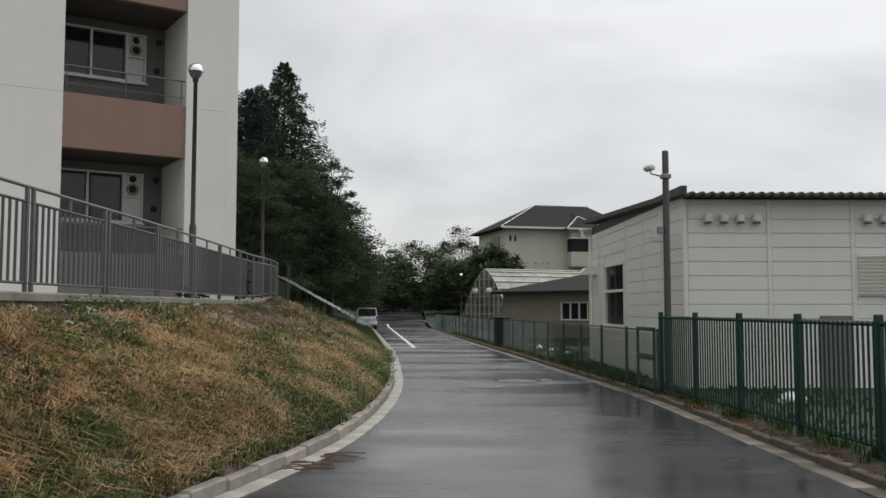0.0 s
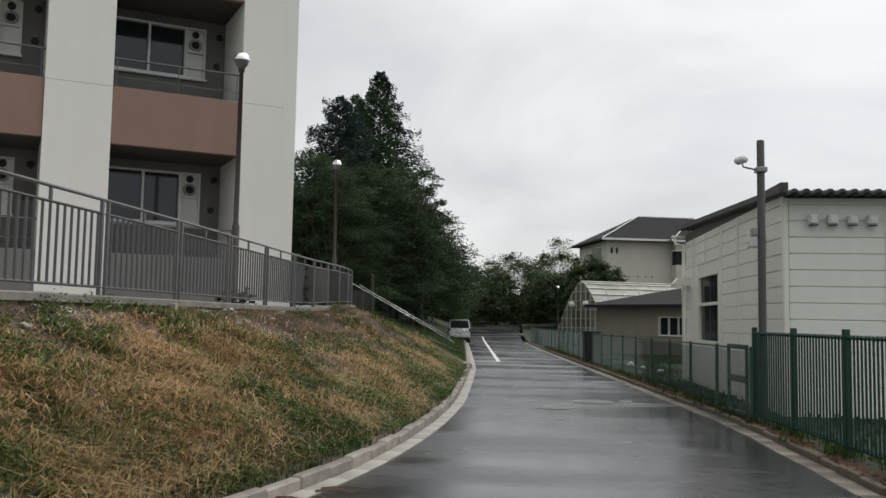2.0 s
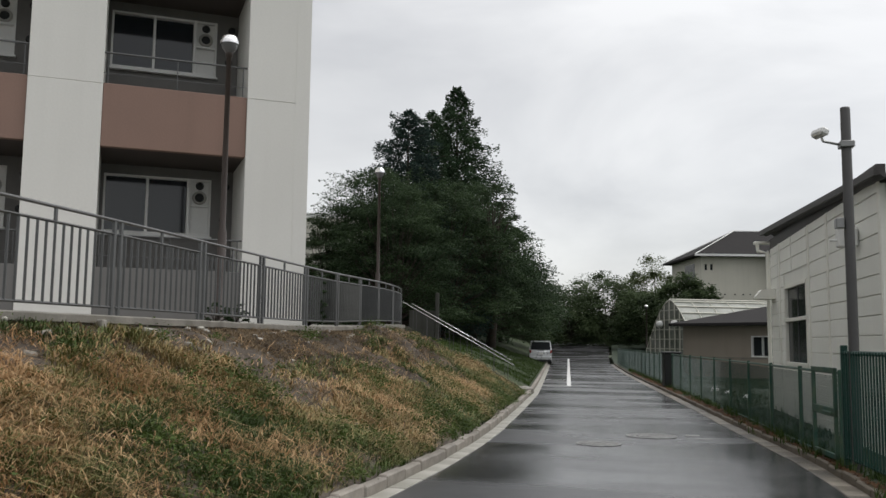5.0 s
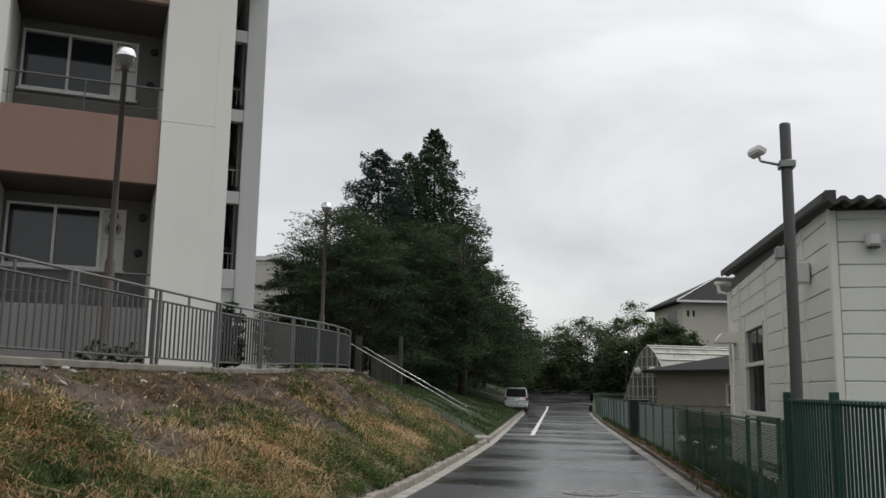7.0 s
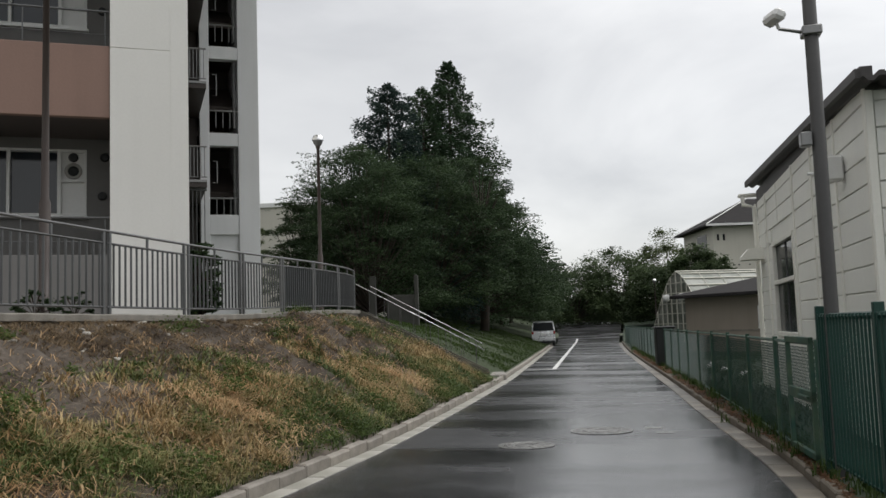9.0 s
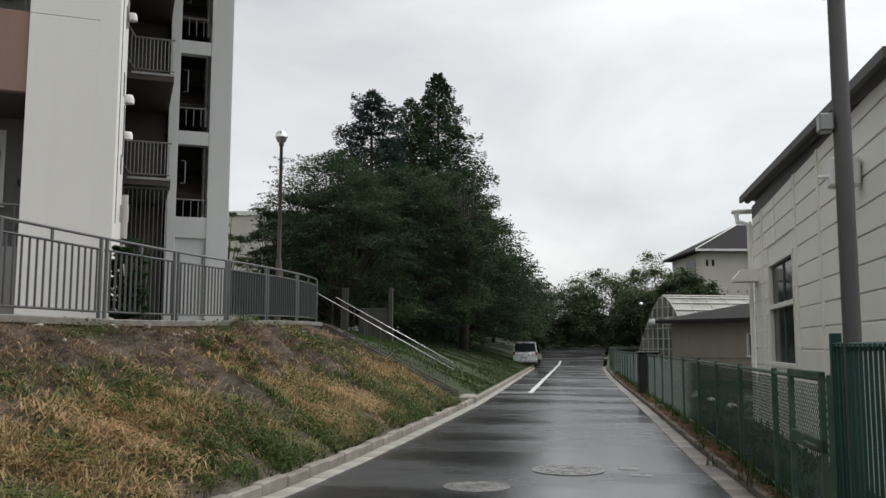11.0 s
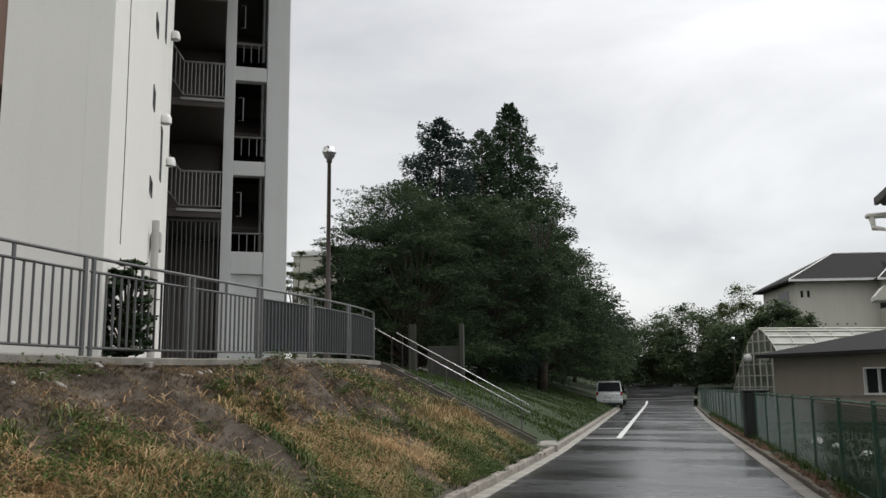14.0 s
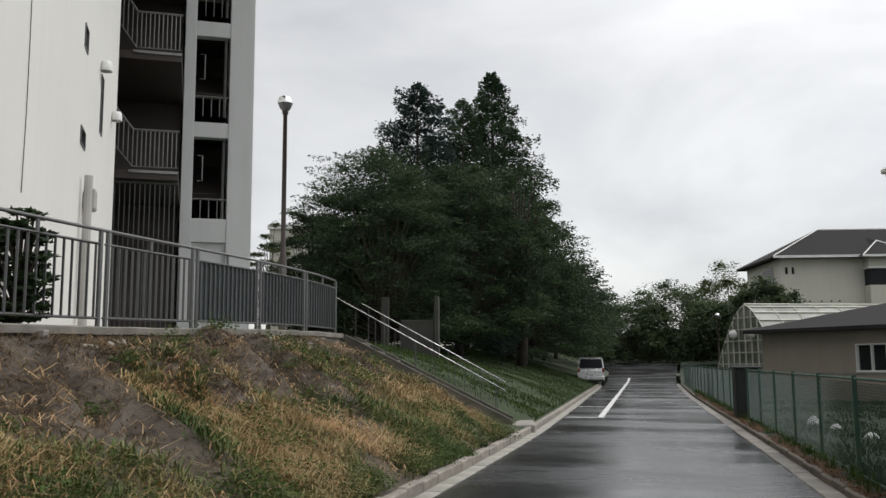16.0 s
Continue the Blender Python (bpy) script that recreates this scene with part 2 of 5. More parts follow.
RAIL_STEEL = material("stainless_handrail", (0.75, 0.76, 0.77), 0.25, 0.08, 3, 40, 0.0, metal=0.8)
LAMP_POST = material("brown_lamp_post_paint", (0.05, 0.036, 0.03), 0.45, 0.15, 3, 50, 0.03)
CHROME = material("polished_lamp_cap", (0.85, 0.85, 0.85), 0.14, 0.05, 3, 40, 0.0, metal=1.0)
# dark reflection in the glossy globe is put into its base colour
GLOBE = material("globe_with_dark_reflection", (0.13, 0.13, 0.13), 0.12, 0.05, 3, 30, 0.0)
SHED = material("cream_metal_siding", (0.80, 0.80, 0.745), 0.5, 0.05, 0.7, 30, 0.05, grime=0.06)
SHED_TRIM = material("cream_trim", (0.80, 0.79, 0.72), 0.45, 0.06, 1, 30, 0.03, grime=0.1)
ROOF_DARK = material("dark_corrugated_roof", (0.055, 0.05, 0.048), 0.55, 0.25, 1.5, 30, 0.1)
POLE = material("grey_camera_pole", (0.085, 0.083, 0.082), 0.5, 0.12, 3, 50, 0.05, metal=0.2)
PLASTIC_W = material("white_vent_plastic", (0.72, 0.72, 0.70), 0.4, 0.06, 3, 40, 0.0)
GREEN = material("green_painted_steel", (0.007, 0.046, 0.034), 0.42, 0.2, 3, 60, 0.05)
GREEN_MESH = material("green_coated_wire", (0.009, 0.048, 0.038), 0.5, 0.25, 4, 60, 0.0)
GREEN_OLD = material("faded_green_steel", (0.015, 0.065, 0.047), 0.55, 0.25, 4, 60, 0.08, other=(0.06, 0.10, 0.06))
BLACK = material("black_painted_metal", (0.012, 0.014, 0.014), 0.5, 0.2, 3, 50, 0.05)
# iron base lightened to carry the grey-white sky reflection on the lids
IRON = material("cast_iron_with_sky_sheen", (0.24, 0.235, 0.225), 0.3, 0.35, 6, 80, 0.25, metal=0.15)
LINE = material("worn_white_road_paint", (0.72, 0.72, 0.70), 0.45, 0.2, 8, 80, 0.15)
HUT = material("beige_render", (0.29, 0.25, 0.21), 0.85, 0.12, 0.8, 30, 0.15, grime=0.12)
HOUSE = material("pale_plaster", (0.56, 0.54, 0.47), 0.85, 0.08, 0.4, 20, 0.1, grime=0.1)
TILE_ROOF = material("dark_grey_roof_tiles", (0.032, 0.030, 0.030), 0.9, 0.2, 1.2, 20, 0.2, spec=0.15)
GH_FRAME = material("weathered_white_greenhouse_frame", (0.55, 0.54, 0.47), 0.6, 0.2, 1.5, 30, 0.05)
GH_FILM = material("cloudy_greenhouse_glazing", (0.27, 0.28, 0.25), 0.45, 0.3, 0.9, 20, 0.05, other=(0.10, 0.115, 0.09))
BARK = material("dark_bark", (0.06, 0.045, 0.035), 0.9, 0.4, 4, 40, 0.8)
CEDAR = leafy("conifer_needles", (0.026, 0.047, 0.026), (0.056, 0.092, 0.046), scale=0.35)
CEDAR_B = leafy("blue_green_needles", (0.020, 0.034, 0.031), (0.044, 0.070, 0.058), scale=0.5)
BROAD = leafy("broad_leaves", (0.026, 0.045, 0.023), (0.064, 0.098, 0.045), scale=0.45)
BEND = leafy("bend_tree_leaves", (0.042, 0.064, 0.030), (0.095, 0.13, 0.06), scale=0.3)
OLIVE = leafy("pale_green_leaves", (0.05, 0.07, 0.03), (0.15, 0.18, 0.08))
GRASS = grassy()
# greens darkened for tree shade on the slope; kerb and fence weeds share them
LAWN_GRASS = leafy("lawn_grass", (0.030, 0.052, 0.013), (0.066, 0.104, 0.027), scale=1.0)
SILVER = material("silver_car_paint", (0.62, 0.63, 0.64), 0.28, 0.04, 2, 30, 0.0, metal=0.5)
RUBBER = material("black_rubber", (0.012, 0.012, 0.012), 0.8, 0.2, 5, 50, 0.1)
RED = glassy("red_tail_lamp", (0.25, 0.01, 0.01), 0.15)
TARP = material("white_plastic_sheet", (0.70, 0.72, 0.72), 0.35, 0.12, 5, 30, 0.3)
RUBBLE = material("broken_white_rubble", (0.5, 0.48, 0.43), 0.9, 0.3, 6, 50, 0.4, island=0.4)
PIPE = material("grey_pvc_pipe", (0.42, 0.41, 0.38), 0.5, 0.1, 3, 30, 0.02)
LITTER = leafy("dead_grass_litter", (0.06, 0.043, 0.03), (0.30, 0.225, 0.14), scale=1.6)
LEAF_LITTER = leafy("fallen_brown_leaves", (0.04, 0.022, 0.012), (0.17, 0.09, 0.045), scale=1.5)
# shade of the tree crowns is put into this dark concrete colour
SHADED_CONC = material("tree_shaded_concrete", (0.07, 0.07, 0.062), 0.9, 0.3, 2, 40, 0.4, grime=0.4)
YARD_GRASS = leafy("dark_yard_grass", (0.018, 0.03, 0.012), (0.06, 0.085, 0.03), scale=0.9)
STRAW = leafy("dry_straw", (0.36, 0.21, 0.10), (0.68, 0.49, 0.29), scale=1.4)
WEED = leafy("weed_leaves", (0.05, 0.08, 0.022), (0.12, 0.165, 0.05), scale=2.0)
BARK_PALE = material("dry_twig_bark", (0.17, 0.11, 0.07), 0.9, 0.3, 6, 60, 0.4)
# darker concrete for the bank steps and their side walls
STEP_CONC = material("dark_step_concrete", (0.13, 0.12, 0.10), 0.8, 0.35, 2.5, 45, 0.4, grime=0.5, other=(0.07, 0.066, 0.052))


# ---- mesh helpers ----
class Geo:
    """Gathers vertices and faces of one mesh."""

    def __init__(self):
        self.v, self.f, self.weld = [], [], False

    def add(self, verts, faces):
        n = len(self.v)
        self.v += [tuple(p) for p in verts]
        self.f += [tuple(i + n for i in face) for face in faces]
        return self

    def box(self, x0, y0, z0, x1, y1, z1, bevel=0.0, m=None):
        """A box with chamfered edges."""
        b = min(bevel, (x1 - x0) * 0.45, (y1 - y0) * 0.45, (z1 - z0) * 0.45)
        if b <= 0:
            vs = [(x, y, z) for x in (x0, x1) for y in (y0, y1) for z in (z0, z1)]
            fs = [(0, 1, 3, 2), (4, 6, 7, 5), (0, 4, 5, 1), (2, 3, 7, 6), (0, 2, 6, 4), (1, 5, 7, 3)]
        else:
            vs, ids = [], {}
            for i, (xa, xs) in enumerate(((x0, 1), (x1, -1))):
                for j, (ya, ys) in enumerate(((y0, 1), (y1, -1))):
                    for k, (za, zs) in enumerate(((z0, 1), (z1, -1))):
                        for ax in range(3):
                            p = [xa + xs * b, ya + ys * b, za + zs * b]
                            p[ax] = (xa, ya, za)[ax]
                            ids[i, j, k, ax] = len(vs)
                            vs.append(p)
            fs = []
            for a in (0, 1):
                fs.append([ids[a, j, k, 0] for j, k in ((0, 0), (0, 1), (1, 1), (1, 0))][:: 1 if a == 0 else -1])
                fs.append([ids[i, a, k, 1] for i, k in ((0, 0), (1, 0), (1, 1), (0, 1))][:: 1 if a == 0 else -1])
                fs.append([ids[i, j, a, 2] for i, j in ((0, 0), (0, 1), (1, 1), (1, 0))][:: 1 if a == 0 else -1])
            for a in (0, 1):
                for c in (0, 1):
                    fs.append([ids[0, a, c, 1], ids[0, a, c, 2], ids[1, a, c, 2], ids[1, a, c, 1]])
                    fs.append([ids[a, 0, c, 0], ids[a, 0, c, 2], ids[a, 1, c, 2], ids[a, 1, c, 0]])
                    fs.append([ids[a, c, 0, 0], ids[a, c, 0, 1], ids[a, c, 1, 1], ids[a, c, 1, 0]])
            for i in (0, 1):
                for j in (0, 1):
                    for k in (0, 1):
                        fs.append([ids[i, j, k, 0], ids[i, j, k, 1], ids[i, j, k, 2]])
        if m is not None:
            vs = [m @ Vector(p) for p in vs]
        return self.add(vs, fs)

    def tube(self, pts, r, n=8, caps=True, r1=None):
        """A round bar along points; r may taper to r1."""
        pts = [Vector(p) for p in pts]
        base, r1 = len(self.v), r if r1 is None else r1
        vs, fs = [], []
        for i, p in enumerate(pts):
            d = (pts[min(i + 1, len(pts) - 1)] - pts[max(i - 1, 0)]).normalized()
            a = d.cross((0, 0, 1)) if abs(d.z) < 0.95 else d.cross((1, 0, 0))
            a.normalize()
            c = d.cross(a)
            rad = r + (r1 - r) * i / max(1, len(pts) - 1)
            vs += [p + rad * (math.cos(2 * math.pi * k / n) * a + math.sin(2 * math.pi * k / n) * c) for k in range(n)]
        for i in range(len(pts) - 1):
            fs += [(i * n + k, i * n + (k + 1) % n, (i + 1) * n + (k + 1) % n, (i + 1) * n + k) for k in range(n)]
        if caps:
            fs += [tuple(range(n))[::-1], tuple(range((len(pts) - 1) * n, len(pts) * n))]
        return self.add(vs, fs)

    def lathe(self, profile, n=16, m=None):
        """A turned shape: profile of (radius, z)."""
        vs = [(r * math.cos(2 * math.pi * k / n), r * math.sin(2 * math.pi * k / n), z) for r, z in profile for k in range(n)]
        fs = [(i * n + k, i * n + (k + 1) % n, (i + 1) * n + (k + 1) % n, (i + 1) * n + k) for i in range(len(profile) - 1) for k in range(n)]
        if m is not None:
            vs = [m @ Vector(p) for p in vs]
        return self.add(vs, fs)

    def prism(self, outline, y0, y1, m=None):
        """An outline in x, z drawn out along y."""
        n = len(outline)
        vs = [(x, y0, z) for x, z in outline] + [(x, y1, z) for x, z in outline]
        fs = [tuple(range(n)), tuple(range(2 * n - 1, n - 1, -1))] + [(k, k + n, (k + 1) % n + n, (k + 1) % n) for k in range(n)]
        if m is not None:
            vs = [m @ Vector(p) for p in vs]
        return self.add(vs, fs)

    def mesh(self, name, mat, smooth=False):
        me = bpy.data.meshes.new(name)
        me.from_pydata(self.v, [], self.f)
        me.materials.append(mat)
        bm = bmesh.new()
        bm.from_mesh(me)
        if self.weld:
            bmesh.ops.remove_doubles(bm, verts=bm.verts, dist=0.0005)
        bmesh.ops.recalc_face_normals(bm, faces=bm.faces)
        bm.to_mesh(me)
        bm.free()
        if smooth:
            me.shade_smooth()
        return me


def thing(name, label="", category="", m=None, group="", kind=""):
    ob = new(name)
    ob.empty_display_size = 0.1
    if m is not None:
        ob.matrix_basis = m
    return tagged(ob, label, category, group, kind)


def part(name, shape, mat, parent, label="", m=None, smooth=False):
    me = shape if isinstance(shape, bpy.types.Mesh) else shape.mesh(name, mat, smooth)
    ob = new(name, me)
    ob.parent = parent
    if m is not None:
        ob.matrix_basis = m
    return tagged(ob, label)


def solid(name, shape, mat, label="", category="", kind="", m=None, smooth=False, group=""):
    ob = new(name, shape.mesh(name, mat, smooth))
    if m is not None:
        ob.matrix_basis = m
    return tagged(ob, label, category, group, kind)


def raw_mesh(name, verts, faces, mat):
    """A large joined mesh from arrays."""
    me = bpy.data.meshes.new(name)
    fill_mesh(me, verts, [faces])
    me.materials.append(mat)
    return me


def fill_mesh(me, verts, face_sets):
    """Vertices and faces (arrays of triangles or quads) into a mesh."""
    loops = np.concatenate([f.ravel() for f in face_sets]).astype(np.int32)
    sizes = np.concatenate([np.full(len(f), f.shape[1]) for f in face_sets])
    starts = (np.cumsum(sizes) - sizes).astype(np.int32)
    me.vertices.add(len(verts))
    me.vertices.foreach_set("co", np.ascontiguousarray(verts, dtype=np.float32).ravel())
    me.loops.add(len(loops))
    me.loops.foreach_set("vertex_index", loops)
    me.polygons.add(len(starts))
    me.polygons.foreach_set("loop_start", starts)
    me.update(calc_edges=True)


def line(table):
    """A smooth x for each y through a few places."""
    ys, xs = np.array([p[0] for p in table], float), np.array([p[1] for p in table], float)

    def at(y):
        k = np.linspace(-1.5, 1.5, 7)
        return float(np.mean(np.interp(y + k, ys, xs)))
    return at


rng = np.random.default_rng(7)

# ---- ground plan ----
road_left = line([(-14, -4.2), (-4, -3.5), (2, -2.7), (4.6, -2.0), (7.5, -1.33), (11, -1.07), (15, -1.05), (20, -1.3), (27, -1.72), (36, -2.5), (47, -3.5), (57, -4.4), (70, -5.6), (85, -7.2), (110, -11)])
road_right = line([(-14, 3.9), (0, 3.3), (5, 3.12), (13, 3.08), (18, 2.62), (24, 2.15), (30, 1.65), (35, 1.22), (45, 0.4), (58, -0.5), (66, -0.95), (80, -1.6), (110, -2.6)])
fence_right = line([(-14, 5.2), (0, 4.25), (6.1, 3.87), (12.6, 3.45), (17, 3.2), (20, 3.02), (31, 2.13), (36, 1.72), (54, 0.3), (66, -0.5)])
crest_x = line([(-20, -4.5), (10, -4.38), (15.9, -4.55), (17.1, -4.6), (23.2, -5.15), (26.2, -5.5), (31, -7.2), (40, -9.5), (60, -13), (90, -17), (120, -22)])
crest_z = line([(-20, 1.6), (8, 1.66), (17, 1.68), (23.2, 1.87), (26.2, 1.9), (40, 2.0), (60, 2.3), (120, 3.0)])


def rise(y):
    """The lane lies level and climbs a little past the bend."""
    return 0.0 if y < 72 else 1.5 * min(1.0, (y - 72) / 30) ** 1.3


def strip(xa, xb, ys, z, cols=2):
    g = Geo()
    vs = [(xa(y) + (xb(y) - xa(y)) * c / (cols - 1), y, z(y)) for y in ys for c in range(cols)]
    fs = [(i * cols + c, i * cols + c + 1, (i + 1) * cols + c + 1, (i + 1) * cols + c) for i in range(len(ys) - 1) for c in range(cols - 1)]
    return g.add(vs, fs)


ground = Geo()
ground.add([(-2500, -2500, -0.35), (2500, -2500, -0.35), (2500, 2500, -0.35), (-2500, 2500, -0.35)], [(0, 1, 2, 3)])
solid("ground", ground, LAWN, "wide grassy ground reaching the horizon", "ground", "structure")
ys_road = [-14 + 0.75 * i for i in range(166)]
solid("road", strip(lambda y: road_left(y) - 0.02, lambda y: road_right(y) + 0.02, ys_road, rise, 9), ASPHALT, "narrow wet dark asphalt lane with sheen", "road", "structure", smooth=True)

# yard on the right, level with the kerb top
solid("yard", strip(lambda y: road_right(y) + 0.30, lambda y: 60.0, ys_road, lambda y: rise(y) + 0.07, 6), YARD, "worn dirt and grass yard behind the fence", "ground", "structure")


# washed-out channels down the bank: y at the crest, drift to the foot, lowest and highest s, depth, half width
CHANNELS = ((20.9, -1.9, 0.36, 1.0, 0.36, 0.34), (16.4, -0.4, 0.12, 0.92, 0.24, 0.22), (18.6, -1.2, 0.35, 0.8, 0.18, 0.2),
            (14.2, -0.8, 0.3, 0.9, 0.18, 0.24), (12.0, -0.5, 0.45, 0.95, 0.10, 0.2), (23.3, -0.8, 0.5, 0.95, 0.12, 0.22), (15.3, 0.5, 0.12, 0.5, 0.12, 0.16),
            (10.5, 0.7, 0.28, 0.8, 0.16, 0.26), (9.0, 0.4, 0.45, 0.85, 0.10, 0.18))


def washed(y, s):
    """How deep the bank is washed out at a place, and how bare it is left."""
    dep, bare = 0.0, 0.0
    for yc, drift, lo, hi, d, w in CHANNELS:
        c = yc + drift * (1 - s) + 0.4 * noise.noise((s * 4.0, yc, 1.0)) + 0.12 * noise.noise((s * 13.0, yc, 5.0))
        u = (y - c) / w
        if abs(u) < 4:
            run = max(0.0, min(1.0, (s - lo) * 7, (hi + 0.05 - s) * 9))
            dep += d * run * (math.exp(-u * u) - 0.55 * math.exp(-((u + 1.9) / 0.8) ** 2) - 0.25 * math.exp(-((u - 1.9) / 0.8) ** 2))
            bare = max(bare, run * math.exp(-(u / 1.3) ** 2) * (0.75 + 0.6 * noise.noise((y * 3.0, s * 7.0, 17.0))))
    upper = max(0.0, min(1.0, (y - 9.5) / 2)) * max(0.0, min(1.0, (22.5 - y) / 3))
    edge = 0.66 + 0.16 * noise.noise((y * 0.7, 3.0, 8.0)) + 0.1 * noise.noise((y * 2.3, s * 3.0, 6.0))
    return dep, max(bare, upper * max(0.0, min(1.0, (s - edge) * 6)) * (0.8 + 0.7 * noise.noise((y * 2.5, s * 6.0, 27.0))))


def bank_point(y, s):
    """s 0 at the kerb, 1 at the crest; past 1 the terrace goes on level."""
    x0, x1, z1 = road_left(y) - 0.32, crest_x(y), crest_z(y) + rise(y)
    z0 = 0.1 + rise(y)
    if s > 1:
        return Vector((x1 - (s - 1) * 60, y, z1 - 0.03))
    n = noise.noise((0.9 * y, 2.1 * s, 0.0)) * 0.12 + noise.noise((2.7 * y, 5.0 * s, 3.0)) * 0.07 + noise.noise((6.5 * y, 12.0 * s, 5.0)) * 0.05 + noise.noise((15.0 * y, 30.0 * s, 15.0)) * 0.03
    n += 0.13 * noise.noise((1.5 * y + 3.2 * s, 0.6 * y, 9.0)) * max(0.0, min(1.0, (y - 11) / 4))
    prof = s ** 0.92 + 0.05 * math.sin(math.pi * s)
    n -= washed(y, s)[0] / max(0.25, math.sin(math.pi * min(1, s))) if y < 25.5 else 0.0
    return Vector((x0 + (x1 - x0) * s, y, z0 + (z1 - 0.05 - z0) * prof + n * math.sin(math.pi * min(1, s)) * (1 if y < 27 else 0.6) - 0.40 * math.exp(-((y - 27.0) / 1.9) ** 4) * min(1, 4 * s)))


s_steps = [i / 40 for i in range(41)] + [1.004, 1.1, 1.4, 1.9]
ys_bank = [-14 + 0.25 * i for i in range(64)] + [2 + 0.08 * i for i in range(307)]
ys_slope = [ys_bank[-1] + 0.3 * i for i in range(120)] + [ys_bank[-1] + 36 + 1.0 * i for i in range(50)]
for nm, ys, mt, lb in (("bank", ys_bank, SOIL, "earth bank below the terrace with dry patchy grass"), ("slope", ys_slope, LAWN, "green grass slope under the trees")):
    g, n = Geo(), len(s_steps)
    g.add([bank_point(y, s) for y in ys for s in s_steps], [(i * n + c, i * n + c + 1, (i + 1) * n + c + 1, (i + 1) * n + c) for i in range(len(ys) - 1) for c in range(n - 1)])
    solid(nm, g, mt, lb, "ground", "structure", smooth=True)

# terrace paving before the building
g = Geo()
terr_ys = [-14 + 1.0 * i for i in range(40)]
g = strip(lambda y: -30.0, lambda y: crest_x(y) - 0.1, terr_ys, lambda y: crest_z(y) + 0.0, 4)
solid("terrace", g, TERRACE, "plain paved terrace beside the apartment building", "pavement", "structure")

# broken concrete ledge under the railing
prof = [(-0.16, -0.35), (-0.16, 0.02), (0.09, 0.03), (0.12, 0.015), (0.12, -0.055), (0.07, -0.065), (0.06, -0.35)]
g, rows = Geo(), []
for i in range(132):
    y = -13 + 0.3 * i
    if y > 26.35:
        break
    w = 0.012 * noise.noise((y * 1.7, 0, 0)) + (0.02 * noise.noise((y * 6.0, 4, 0)) if y > 9 else 0)
    rows.append([(crest_x(y) + dx + (w if dx > 0.08 else 0), y, crest_z(y) + dz + w * 0.5) for dx, dz in prof])
n = len(prof)
g.add([p for row in rows for p in row], [(i * n + k, i * n + (k + 1) % n, (i + 1) * n + (k + 1) % n, (i + 1) * n + k) for i in range(len(rows) - 1) for k in range(n)] + [tuple(range(n)), tuple(range((len(rows) - 1) * n, len(rows) * n))])
ledge = solid("ledge", g, CONCRETE_DARK, "broken weathered concrete ledge on top of the bank", "ledge", "structure")
slab = Geo().box(-0.3, -0.02, -0.16, 0.06, 0.06, 0.0, 0.01).mesh("ledge_post", CONCRETE)
for y in (16.95, 9.6, 21.4):
    part("ledge_post", slab, CONCRETE, ledge, m=pose(crest_x(y) + 0.13, y, crest_z(y) - 0.02))


# ---- trees ----
def leaf_mesh(name, centres, size, mat, flat=0.5, seed=1, along=None):
    """Many small pointed leaves, each a folded pair of triangles."""
    r = np.random.default_rng(seed)
    n = len(centres)
    a = r.normal(size=(n, 3))
    a[:, 2] *= 1 - flat
    if along is not None:
        a = a * 0.75 + along * 1.3
    a /= np.linalg.norm(a, axis=1)[:, None]
    b = np.cross(a, r.normal(size=(n, 3)) * (1 - flat) + np.array([0, 0, 1.0]) * flat)
    b /= np.linalg.norm(b, axis=1)[:, None] + 1e-6
    s = size * r.uniform(0.55, 1.35, n)[:, None]
    tip, tail = centres + a * s, centres - a * s * 0.7
    up = np.cross(a, b) * s * 0.2
    v = np.stack([tail, centres + b * s * 0.45 + up, tip, centres - b * s * 0.45 + up], 1).reshape(-1, 3)
    i = np.arange(n)[:, None] * 4
    return raw_mesh(name, v, np.concatenate([i + np.array([0, 1, 2]), i + np.array([0, 2, 3])]), mat)


